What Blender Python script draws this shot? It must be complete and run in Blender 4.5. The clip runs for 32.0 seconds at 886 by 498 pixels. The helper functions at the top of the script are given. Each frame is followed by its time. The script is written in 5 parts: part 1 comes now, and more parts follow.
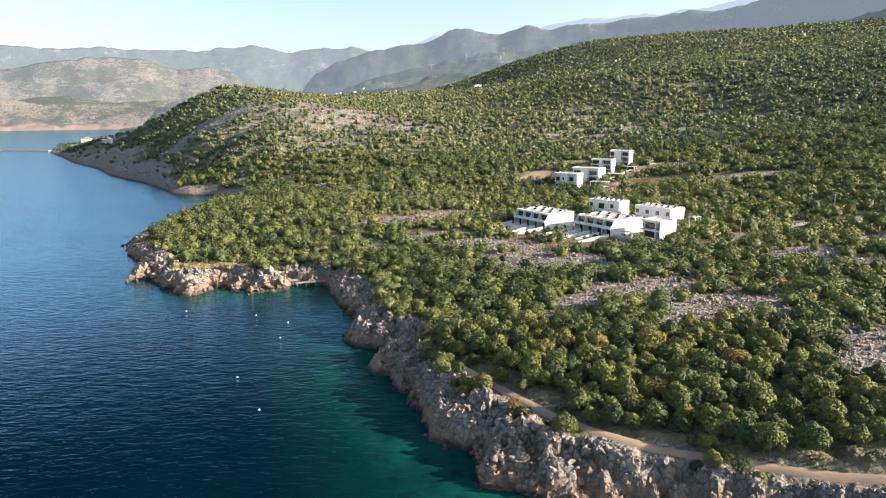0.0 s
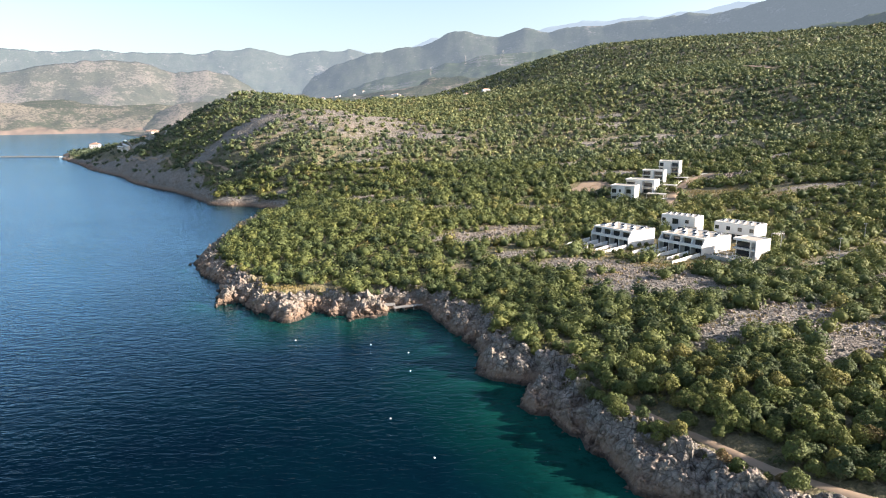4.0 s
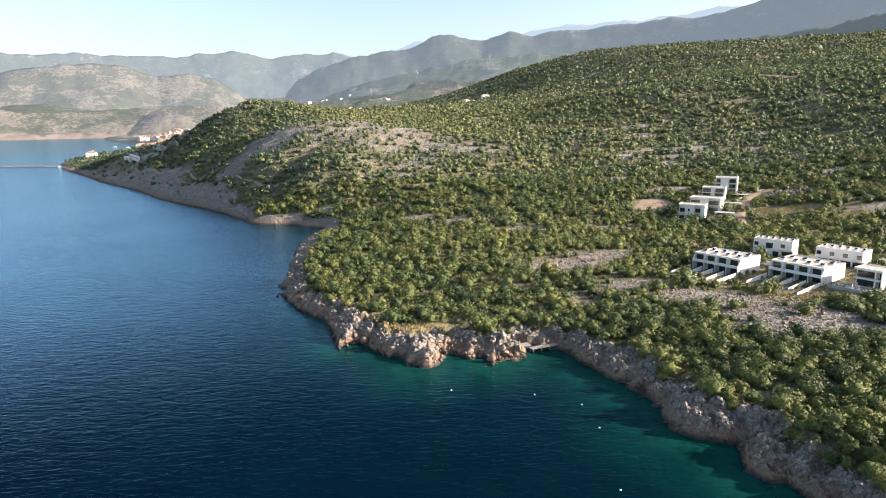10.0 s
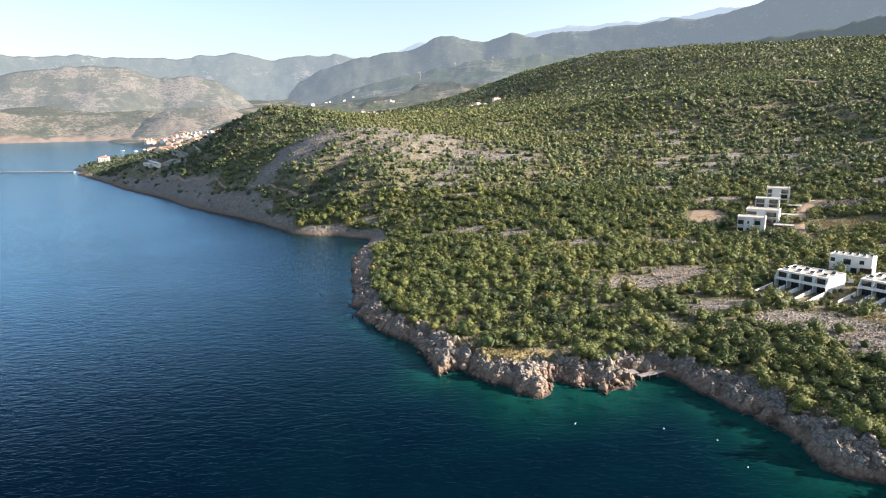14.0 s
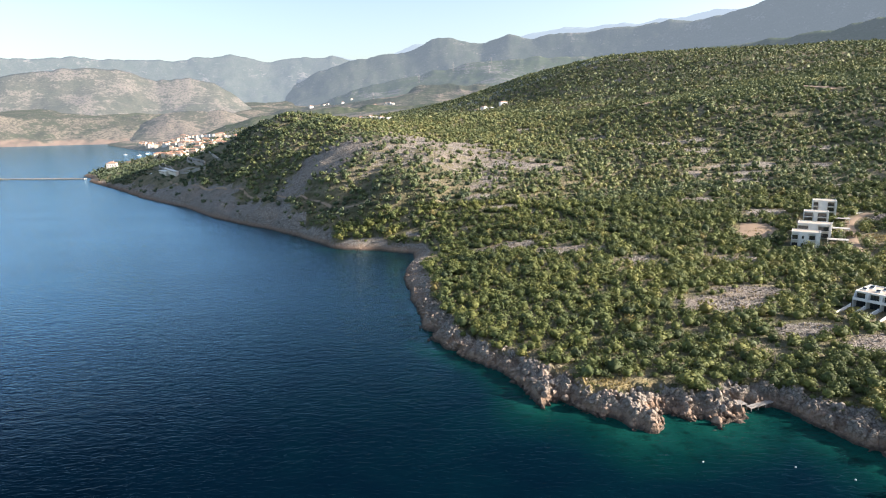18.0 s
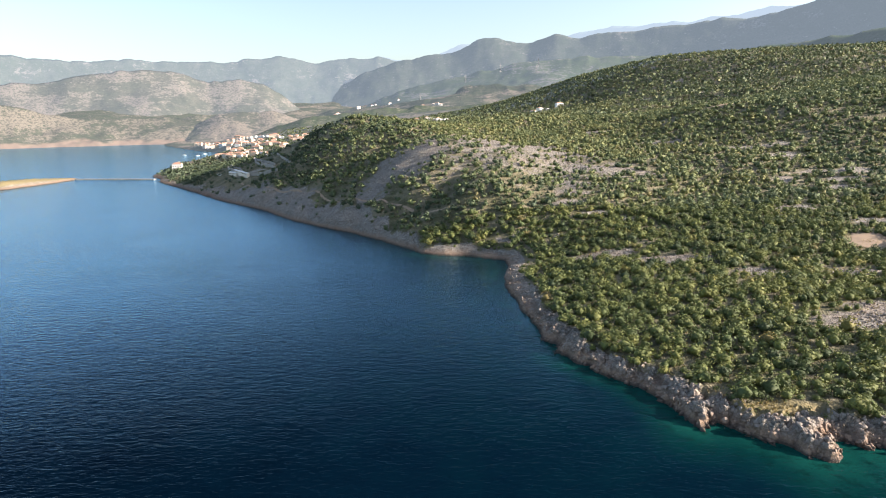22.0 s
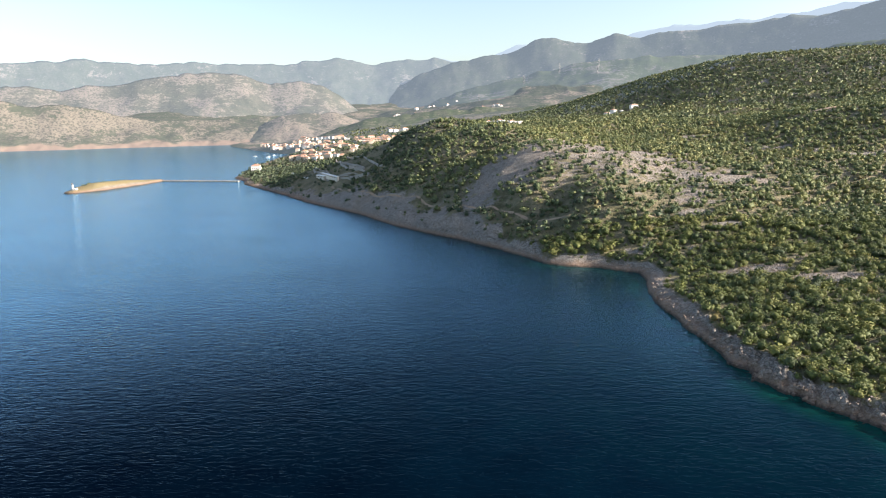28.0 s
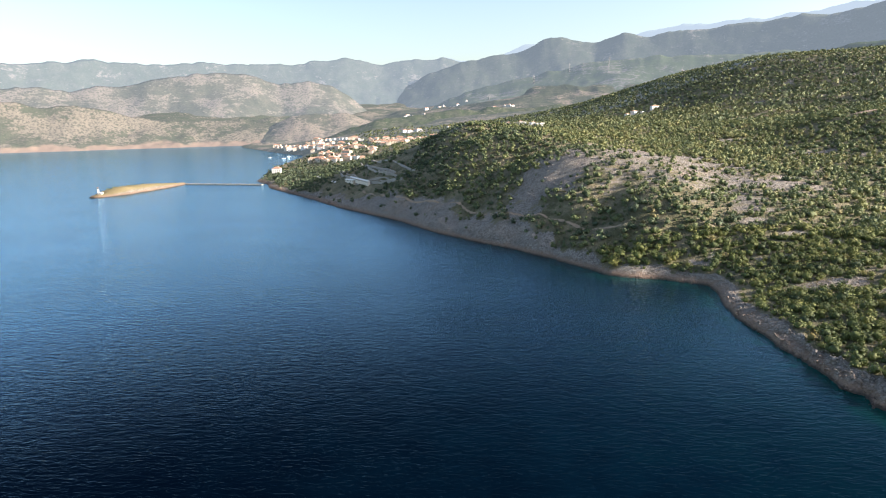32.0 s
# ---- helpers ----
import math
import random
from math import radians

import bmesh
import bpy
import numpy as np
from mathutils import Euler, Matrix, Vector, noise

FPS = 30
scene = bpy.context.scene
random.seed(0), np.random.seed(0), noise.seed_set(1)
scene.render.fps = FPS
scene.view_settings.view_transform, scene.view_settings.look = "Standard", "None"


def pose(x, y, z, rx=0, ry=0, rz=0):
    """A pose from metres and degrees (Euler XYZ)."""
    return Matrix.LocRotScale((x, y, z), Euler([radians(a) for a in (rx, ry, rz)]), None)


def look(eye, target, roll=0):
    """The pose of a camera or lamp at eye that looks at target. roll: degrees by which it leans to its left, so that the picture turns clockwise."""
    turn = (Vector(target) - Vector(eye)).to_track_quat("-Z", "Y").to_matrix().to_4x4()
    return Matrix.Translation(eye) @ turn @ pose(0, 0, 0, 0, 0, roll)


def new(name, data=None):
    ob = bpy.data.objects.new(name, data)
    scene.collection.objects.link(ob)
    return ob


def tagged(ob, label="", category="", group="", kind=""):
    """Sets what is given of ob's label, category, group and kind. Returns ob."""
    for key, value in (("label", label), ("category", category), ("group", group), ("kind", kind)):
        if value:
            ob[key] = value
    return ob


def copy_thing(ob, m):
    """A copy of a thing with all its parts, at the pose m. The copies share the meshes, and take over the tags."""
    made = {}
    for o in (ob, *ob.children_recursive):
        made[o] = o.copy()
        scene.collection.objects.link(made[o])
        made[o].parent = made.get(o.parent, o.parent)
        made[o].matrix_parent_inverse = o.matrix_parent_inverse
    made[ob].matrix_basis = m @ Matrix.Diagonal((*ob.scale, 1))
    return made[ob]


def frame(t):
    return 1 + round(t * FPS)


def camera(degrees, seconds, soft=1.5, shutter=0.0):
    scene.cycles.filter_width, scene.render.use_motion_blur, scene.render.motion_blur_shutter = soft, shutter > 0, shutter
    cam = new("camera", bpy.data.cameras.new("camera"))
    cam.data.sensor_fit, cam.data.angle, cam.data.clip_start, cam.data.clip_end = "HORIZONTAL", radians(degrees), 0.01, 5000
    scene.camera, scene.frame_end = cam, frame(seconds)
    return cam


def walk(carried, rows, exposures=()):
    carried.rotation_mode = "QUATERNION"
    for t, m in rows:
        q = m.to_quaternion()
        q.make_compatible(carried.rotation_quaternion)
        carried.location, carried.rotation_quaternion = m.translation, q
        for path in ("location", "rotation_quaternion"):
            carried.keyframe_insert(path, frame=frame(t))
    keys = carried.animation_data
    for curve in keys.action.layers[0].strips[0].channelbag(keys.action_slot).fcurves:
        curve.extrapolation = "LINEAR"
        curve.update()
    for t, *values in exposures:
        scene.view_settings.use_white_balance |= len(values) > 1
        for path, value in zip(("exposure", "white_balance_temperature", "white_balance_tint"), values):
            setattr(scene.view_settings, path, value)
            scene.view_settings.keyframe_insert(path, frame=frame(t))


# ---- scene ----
cam = camera(68.8, 32.0, soft=1.1)

# The drone's way along the coast: seconds, place, turn to the left, tilt, lean.
PATH = [
    (0, 0.00, 0.00, 51.86, -0.00, -11.76, -0.32),
    (1, -8.38, 1.50, 52.91, 0.01, -11.72, -0.35),
    (2, -16.55, 3.17, 54.17, 0.02, -11.69, -0.37),
    (3, -24.54, 4.99, 55.61, -0.06, -11.65, -0.39),
    (4, -32.38, 6.93, 57.19, -0.53, -11.61, -0.42),
    (5, -40.10, 8.94, 58.89, -1.07, -11.57, -0.44),
    (6, -47.71, 11.02, 60.67, -1.63, -11.54, -0.46),
    (7, -55.25, 12.92, 61.93, -1.92, -11.51, -0.48),
    (8, -62.73, 14.84, 63.24, -2.11, -11.48, -0.49),
    (9, -70.17, 16.75, 64.56, -2.20, -11.46, -0.50),
    (10, -77.53, 18.85, 65.87, -2.37, -11.44, -0.52),
    (11, -84.87, 20.93, 67.17, -2.44, -11.43, -0.55),
    (12, -92.22, 22.95, 68.43, -2.46, -11.41, -0.57),
    (13, -99.59, 24.91, 69.64, -2.48, -11.40, -0.59),
    (14, -107.03, 26.76, 71.73, -2.56, -11.39, -0.62),
    (15, -114.51, 28.55, 73.74, -2.71, -11.38, -0.65),
    (16, -122.03, 30.26, 75.69, -2.83, -11.37, -0.68),
    (17, -129.62, 31.90, 77.56, -2.99, -11.36, -0.70),
    (18, -137.26, 33.47, 79.35, -3.16, -11.35, -0.73),
    (19, -144.97, 34.97, 81.06, -3.24, -11.34, -0.76),
    (20, -152.85, 36.38, 81.66, -3.04, -11.33, -0.76),
    (20.5, -156.81, 37.06, 81.93, -3.00, -11.33, -0.76),
    (21, -160.79, 37.74, 82.19, -2.45, -11.32, -0.76),
    (21.5, -164.80, 38.40, 82.43, -1.11, -11.32, -0.75),
    (22, -168.81, 39.06, 82.66, 0.34, -11.31, -0.75),
    (22.5, -172.85, 39.72, 82.88, 1.79, -11.31, -0.75),
    (23, -176.90, 40.37, 83.09, 3.03, -11.30, -0.75),
    (23.5, -180.87, 41.02, 83.49, 3.35, -11.29, -0.75),
    (24, -184.86, 41.68, 83.88, 3.68, -11.29, -0.75),
    (24.5, -188.87, 42.35, 84.27, 4.10, -11.28, -0.75),
    (25, -192.88, 43.02, 84.65, 4.32, -11.27, -0.75),
    (26, -200.96, 44.39, 85.42, 4.38, -11.25, -0.76),
    (27, -209.09, 45.83, 86.20, 4.46, -11.24, -0.76),
    (28, -217.26, 47.37, 87.02, 4.54, -11.22, -0.76),
    (29, -225.63, 49.07, 88.23, 4.63, -11.24, -0.78),
    (30, -234.01, 50.93, 89.52, 4.80, -11.26, -0.80),
    (31, -242.41, 52.97, 90.93, 4.83, -11.28, -0.82),
    (32, -250.79, 55.25, 92.48, 4.85, -11.29, -0.84),
]


def aim(x, y, z, turn, tilt, lean):
    a, b = radians(turn), radians(tilt)
    ahead = Vector((-math.sin(a) * math.cos(b), math.cos(a) * math.cos(b), math.sin(b)))
    return look((x, y, z), Vector((x, y, z)) + ahead * 50, lean)


walk(cam, [(row[0], aim(*row[1:])) for row in PATH], [(0, 1.69, 6450, 15), (32, 1.69, 6450, 15)])

# ---- light ----
SUN_ELEV, SUN_AZ = 20.0, 95.0   # degrees above the sea; clockwise from straight ahead (+y)
world = bpy.data.worlds.new("sky")
scene.world = world
world.use_nodes = True
wn, wl = world.node_tree.nodes, world.node_tree.links
wn.clear()
sky = wn.new("ShaderNodeTexSky")
sky.sky_type = "NISHITA"
sky.sun_disc = False
sky.sun_elevation, sky.sun_rotation = radians(SUN_ELEV), radians(SUN_AZ)
sky.air_density, sky.dust_density, sky.ozone_density = 1.0, 1.9, 1.0
bg = wn.new("ShaderNodeBackground")
bg.inputs["Strength"].default_value = 0.091
wout = wn.new("ShaderNodeOutputWorld")
wl.new(sky.outputs[0], bg.inputs[0])
wl.new(bg.outputs[0], wout.inputs[0])
sun_data = bpy.data.lights.new("sun", "SUN")
sun_data.energy, sun_data.angle, sun_data.color = 5.0, radians(0.53), (1.0, 0.90, 0.78)
sun = new("sun", sun_data)
_e, _a = radians(SUN_ELEV), radians(SUN_AZ)
SUN_DIR = Vector((math.sin(_a) * math.cos(_e), math.cos(_a) * math.cos(_e), math.sin(_e)))
sun.matrix_world = look(SUN_DIR * 300, (0, 0, 0))

# ---- materials ----


class Mat:
    """A node material with short calls."""

    def __init__(self, name):
        self.mat = bpy.data.materials.new(name)
        self.mat.use_nodes = True
        self.n, self.l = self.mat.node_tree.nodes, self.mat.node_tree.links
        self.n.clear()
        self.out = self.n.new("ShaderNodeOutputMaterial")
        self.b = self.n.new("ShaderNodeBsdfPrincipled")
        self.l.new(self.b.outputs[0], self.out.inputs[0])
        self.b.inputs["Specular IOR Level"].default_value = 0.3

    def put(self, socket, value):
        if hasattr(value, "is_linked"):
            self.l.new(value, socket)
        else:
            socket.default_value = (*value, 1.0) if isinstance(value, tuple) and len(value) == 3 else value

    def set(self, **kw):
        for k, v in kw.items():
            self.put(self.b.inputs[k.replace("_", " ")], v)
        return self

    def pos(self):
        return self.n.new("ShaderNodeNewGeometry").outputs["Position"]

    def obj(self):
        return self.n.new("ShaderNodeTexCoord").outputs["Object"]

    def attr(self, name):
        a = self.n.new("ShaderNodeAttribute")
        a.attribute_name = name
        return a.outputs["Fac"]

    def noise(self, scale, detail=4.0, rough=0.55, vec=None, distort=0.0):
        t = self.n.new("ShaderNodeTexNoise")
        t.inputs["Scale"].default_value, t.inputs["Detail"].default_value = scale, detail
        t.inputs["Roughness"].default_value, t.inputs["Distortion"].default_value = rough, distort
        self.l.new(vec if vec is not None else self.pos(), t.inputs["Vector"])
        return t.outputs["Fac"]

    def voronoi(self, scale, out="Distance", vec=None, feature="F1"):
        t = self.n.new("ShaderNodeTexVoronoi")
        t.feature = feature
        t.inputs["Scale"].default_value = scale
        self.l.new(vec if vec is not None else self.pos(), t.inputs["Vector"])
        return t.outputs[out]

    def ramp(self, fac, *stops):
        r = self.n.new("ShaderNodeValToRGB")
        el = r.color_ramp.elements
        while len(el) < len(stops):
            el.new(0.5)
        for e, (p, c) in zip(el, stops):
            e.position = p
            e.color = (c, c, c, 1) if isinstance(c, (int, float)) else (*c, 1)
        self.l.new(fac, r.inputs[0])
        return r.outputs[0]

    def mix(self, fac, a, b, mode="MIX"):
        m = self.n.new("ShaderNodeMix")
        m.data_type, m.blend_type = "RGBA", mode
        self.put(m.inputs[0], fac)
        self.put(m.inputs[6], a)
        self.put(m.inputs[7], b)
        return m.outputs[2]

    def math(self, op, a, b=0.0, clamp=False):
        m = self.n.new("ShaderNodeMath")
        m.operation, m.use_clamp = op, clamp
        self.put(m.inputs[0], a)
        self.put(m.inputs[1], b)
        return m.outputs[0]

    def scaled(self, x, y, z, turn=0.0):
        m = self.n.new("ShaderNodeMapping")
        m.inputs["Scale"].default_value = (x, y, z)
        m.inputs["Rotation"].default_value = (0, 0, radians(turn))
        self.l.new(self.pos(), m.inputs["Vector"])
        return m.outputs[0]

    def height(self):
        s = self.n.new("ShaderNodeSeparateXYZ")
        self.l.new(self.pos(), s.inputs[0])
        return s.outputs[2]

    def random(self):
        return self.n.new("ShaderNodeObjectInfo").outputs["Random"]

    def island(self):
        return self.n.new("ShaderNodeNewGeometry").outputs["Random Per Island"]

    def bump(self, height, strength=0.5, distance=0.1, under=None):
        b = self.n.new("ShaderNodeBump")
        b.inputs["Strength"].default_value, b.inputs["Distance"].default_value = strength, distance
        self.l.new(height, b.inputs["Height"])
        if under is not None:
            self.l.new(under, b.inputs["Normal"])
        self.l.new(b.outputs[0], self.b.inputs["Normal"])
        return b.outputs[0]


def ground_material():
    """Karst ground: limestone rubble where the bald attribute is high, leaf litter and dry grass elsewhere."""
    m = Mat("karst_ground")
    stones = m.voronoi(0.9, "Color", feature="F1")
    stone_v = m.n.new("ShaderNodeSeparateColor")
    m.l.new(stones, stone_v.inputs[0])
    rock = m.mix(m.noise(0.09, 5), (0.225, 0.203, 0.172), (0.47, 0.42, 0.345))
    rock = m.mix(m.math("MULTIPLY", stone_v.outputs[0], 0.5), rock, (0.16, 0.15, 0.135), "MIX")
    rock = m.mix(m.ramp(m.noise(1.7, 6, 0.7), (0.45, 0.0), (0.62, 0.55)), rock, (0.11, 0.105, 0.09))
    rock = m.mix(m.ramp(m.noise(0.3, 8, 0.75, distort=1.2), (0.48, 0.0), (0.58, 0.7)), rock, (0.10, 0.09, 0.07))
    rock = m.mix(m.ramp(m.noise(0.035, 3), (0.5, 0.0), (0.7, 0.25)), rock, (0.36, 0.26, 0.18))
    wobble = m.n.new("ShaderNodeTexNoise")
    wobble.inputs["Scale"].default_value = 0.5
    m.l.new(m.pos(), wobble.inputs["Vector"])
    warped = m.mix(1.0, m.pos(), wobble.outputs["Color"], "ADD")
    crack = m.voronoi(0.62, "Distance", vec=warped, feature="DISTANCE_TO_EDGE")
    rock = m.mix(m.ramp(crack, (0.0, 0.8), (0.09, 0.0)), rock, (0.055, 0.048, 0.04))
    grass = m.mix(m.ramp(m.noise(0.06, 5, 0.65), (0.38, 0.0), (0.62, 1.0)), (0.10, 0.094, 0.045), (0.25, 0.21, 0.13))
    grass = m.mix(m.ramp(m.noise(0.8, 6, 0.7), (0.4, 0.0), (0.7, 0.7)), grass, (0.045, 0.05, 0.02))
    edge = m.math("ADD", m.attr("bald"), m.math("MULTIPLY", m.math("SUBTRACT", m.noise(0.13, 9, 0.72), 0.5), 2.3))
    col = m.mix(m.ramp(edge, (0.38, 0.0), (0.58, 1.0)), grass, rock)
    col = m.mix(m.attr("dry"), col, m.mix(m.noise(0.5, 5), (0.165, 0.135, 0.06), (0.25, 0.205, 0.105)))
    rust = m.math("ADD", m.height(), m.math("MULTIPLY", m.noise(0.25, 5, 0.7), 4.0))
    col = m.mix(m.ramp(m.math("MULTIPLY", rust, 0.1), (0.34, 0.75), (0.56, 0.0)), col, m.mix(m.noise(0.9, 5), (0.15, 0.095, 0.06), (0.30, 0.195, 0.125)))
    wet = m.math("ADD", m.height(), m.math("MULTIPLY", m.noise(0.6, 4), 1.6))
    col = m.mix(m.ramp(m.math("MULTIPLY", wet, 0.25), (0.28, 0.85), (0.5, 0.0)), col, (0.045, 0.036, 0.028))
    m.set(Base_Color=col, Roughness=0.95)
    h = m.math("ADD", m.math("MULTIPLY", m.voronoi(0.9), 0.6), m.noise(2.6, 6, 0.7))
    h = m.math("ADD", h, m.math("MULTIPLY", m.ramp(crack, (0.0, 0.0), (0.2, 1.0)), 0.5))
    m.bump(h, 1.0, 0.6)
    return m.mat


def rock_material():
    m = Mat("limestone")
    col = m.mix(m.noise(0.35, 6, 0.6), (0.16, 0.145, 0.125), (0.36, 0.31, 0.255))
    col = m.mix(m.ramp(m.noise(0.12, 4), (0.48, 0.0), (0.64, 0.6)), col, (0.33, 0.235, 0.165))
    col = m.mix(m.ramp(m.noise(2.3, 6, 0.7), (0.48, 0.0), (0.62, 0.85)), col, (0.075, 0.066, 0.058))
    col = m.mix(m.math("MULTIPLY", m.island(), 0.35), col, (0.19, 0.175, 0.16))
    rust = m.math("ADD", m.height(), m.math("MULTIPLY", m.noise(0.25, 5, 0.7), 4.0))
    col = m.mix(m.ramp(m.math("MULTIPLY", rust, 0.1), (0.34, 0.75), (0.56, 0.0)), col, m.mix(m.noise(0.9, 5), (0.15, 0.095, 0.06), (0.30, 0.195, 0.125)))
    wet = m.math("ADD", m.height(), m.math("MULTIPLY", m.noise(0.8, 4), 1.2))
    col = m.mix(m.ramp(m.math("MULTIPLY", wet, 0.25), (0.24, 0.9), (0.4, 0.0)), col, (0.04, 0.032, 0.026))
    m.set(Base_Color=col, Roughness=0.9)
    m.bump(m.math("ADD", m.noise(1.2, 7, 0.7), m.math("MULTIPLY", m.voronoi(1.4), 0.6)), 0.9, 0.45)
    return m.mat


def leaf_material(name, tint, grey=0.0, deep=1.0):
    """Oak and hornbeam scrub, from deep green over olive to a few yellowing crowns; grey: how much distance haze is
    painted in; deep: brightness factor.
    """
    m = Mat(name)
    t = m.random() if tint == "object" else m.attr("tint")
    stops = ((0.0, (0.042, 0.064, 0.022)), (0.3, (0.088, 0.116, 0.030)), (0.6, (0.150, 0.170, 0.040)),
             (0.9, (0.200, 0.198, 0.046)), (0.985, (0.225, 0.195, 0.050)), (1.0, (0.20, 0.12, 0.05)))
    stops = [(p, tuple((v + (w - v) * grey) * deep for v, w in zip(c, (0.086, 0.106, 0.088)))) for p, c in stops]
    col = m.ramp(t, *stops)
    col = m.mix(m.math("MULTIPLY", m.island(), 0.42), col, (0.036, 0.05, 0.02))
    m.set(Base_Color=col, Roughness=0.75)
    tr = m.n.new("ShaderNodeBsdfTranslucent")
    m.l.new(col, tr.inputs[0])
    mx = m.n.new("ShaderNodeMixShader")
    mx.inputs[0].default_value = 0.14
    m.l.new(m.b.outputs[0], mx.inputs[1])
    m.l.new(tr.outputs[0], mx.inputs[2])
    m.l.new(mx.outputs[0], m.out.inputs[0])
    return m.mat


def sea_material():
    """Clear deep water under a light breeze: ripples in two crossing trains, in patches."""
    m = Mat("sea_water")
    s = m.math("ADD", m.attr("shallow"), m.math("MULTIPLY", m.math("SUBTRACT", m.noise(0.05, 5, 0.65), 0.5), 0.45))
    s = m.math("MULTIPLY", s, m.ramp(m.attr("shallow"), (0.0, 0.0), (0.3, 1.0)))
    col = m.ramp(s, (0.0, (0.0002, 0.0015, 0.0048)), (0.15, (0.0005, 0.0054, 0.0122)), (0.33, (0.0006, 0.0092, 0.0155)), (0.65, (0.0009, 0.0195, 0.0195)), (0.95, (0.004, 0.048, 0.038)))
    col = m.mix(m.math("MULTIPLY", m.ramp(m.noise(0.25, 6, 0.7), (0.5, 0.0), (0.68, 0.7)), m.ramp(s, (0.35, 0.0), (0.7, 1.0))), col, (0.0015, 0.009, 0.008))
    m.set(Base_Color=col, Roughness=0.07, IOR=1.333)
    m.b.inputs["Specular IOR Level"].default_value = 0.0
    swell = m.noise(0.16, 3, 0.5, vec=m.scaled(1.0, 2.4, 1.0, 24), distort=0.5)
    long = m.noise(0.34, 3, 0.5, vec=m.scaled(1.0, 2.6, 1.0, 14), distort=0.5)
    cross = m.noise(0.42, 3, 0.5, vec=m.scaled(1.0, 2.2, 1.0, -22), distort=0.5)
    ridge = m.math("SUBTRACT", 1.0, m.math("ABSOLUTE", m.math("SUBTRACT", m.math("MULTIPLY", long, 2.0), 1.0)))
    breeze = m.math("ADD", 0.55, m.math("MULTIPLY", m.noise(0.012, 3, 0.5, vec=m.scaled(1.0, 1.8, 1.0, 20)), 0.9))
    h = m.math("ADD", m.math("MULTIPLY", swell, 0.8), m.math("ADD", m.math("MULTIPLY", ridge, 0.3), m.math("MULTIPLY", cross, 0.6)))
    ripple = m.bump(m.math("MULTIPLY", h, breeze), 1.0, 0.24)
    shine = m.n.new("ShaderNodeBsdfGlossy")
    shine.inputs["Color"].default_value, shine.inputs["Roughness"].default_value = (0.47, 0.75, 1.0, 1.0), 0.08
    m.l.new(ripple, shine.inputs["Normal"])
    fres = m.n.new("ShaderNodeFresnel")
    fres.inputs["IOR"].default_value = 1.333
    m.l.new(ripple, fres.inputs["Normal"])
    both = m.n.new("ShaderNodeMixShader")
    m.l.new(m.ramp(fres.outputs[0], (0.055, 0.0), (0.10, 0.006), (0.145, 0.07), (0.20, 0.24), (0.30, 0.54), (0.44, 0.78), (0.66, 0.95)), both.inputs[0])
    m.l.new(m.b.outputs[0], both.inputs[1])
    m.l.new(shine.outputs[0], both.inputs[2])
    m.l.new(both.outputs[0], m.out.inputs[0])
    return m.mat


def plain(name, color, rough=0.8, vary=0.15, scale=1.2, bump=0.1, metal=0.0):
    m = Mat(name)
    dark = tuple(c * (1 - 2.2 * vary) for c in color)
    light = tuple(min(1.0, c * (1 + vary)) for c in color)
    col = m.mix(m.noise(scale, 6, 0.65), dark, light)
    col = m.mix(m.math("MULTIPLY", m.noise(scale * 0.15, 3), 0.25), col, tuple(c * 0.8 for c in color))
    m.set(Base_Color=col, Roughness=rough, Metallic=metal)
    if bump:
        m.bump(m.noise(scale * 6, 5), bump, 0.05)
    return m.mat


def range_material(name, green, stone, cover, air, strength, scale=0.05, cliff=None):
    """A far mountainside, part of the backdrop, with the pale air in front of it put in as a glow: scrub speckled over
    limestone.
    """
    m = Mat(name)
    broad = m.noise(scale * 0.09, 6, 0.62)
    fine = m.noise(scale, 5, 0.7)
    strata = m.noise(scale * 0.5, 4, 0.65, vec=m.scaled(0.4, 0.4, 2.4), distort=0.6)
    n = m.math("ADD", m.math("MULTIPLY", m.math("ADD", m.math("MULTIPLY", fine, 0.6), m.math("MULTIPLY", strata, 0.4)), 0.65), m.math("MULTIPLY", broad, 0.7))
    col = m.mix(m.ramp(n, (cover - 0.02, 0.0), (cover + 0.025, 1.0)), green, stone)
    col = m.mix(m.ramp(m.noise(scale * 0.3, 4), (0.4, 0.0), (0.7, 0.4)), col, tuple(c * 0.75 for c in stone))
    col = m.mix(m.ramp(m.noise(scale * 1.9, 3, 0.6), (0.50, 0.0), (0.58, 0.75)), col, tuple(c * 0.8 for c in green))
    col = m.mix(m.ramp(m.noise(scale * 0.9, 5, 0.7, distort=1.0), (0.60, 0.0), (0.68, 0.6)), col, tuple(c * 1.25 for c in stone))
    if cliff:
        low = m.math("ADD", m.height(), m.math("MULTIPLY", m.noise(scale * 0.25, 5), 60))
        col = m.mix(m.ramp(m.math("MULTIPLY", low, 0.01), (0.42, 0.9), (0.52, 0.0)), col, cliff)
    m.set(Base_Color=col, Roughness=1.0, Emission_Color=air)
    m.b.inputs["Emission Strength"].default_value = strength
    m.b.inputs["Specular IOR Level"].default_value = 0.0
    m.bump(n, 0.5, 5.0)
    return m.mat


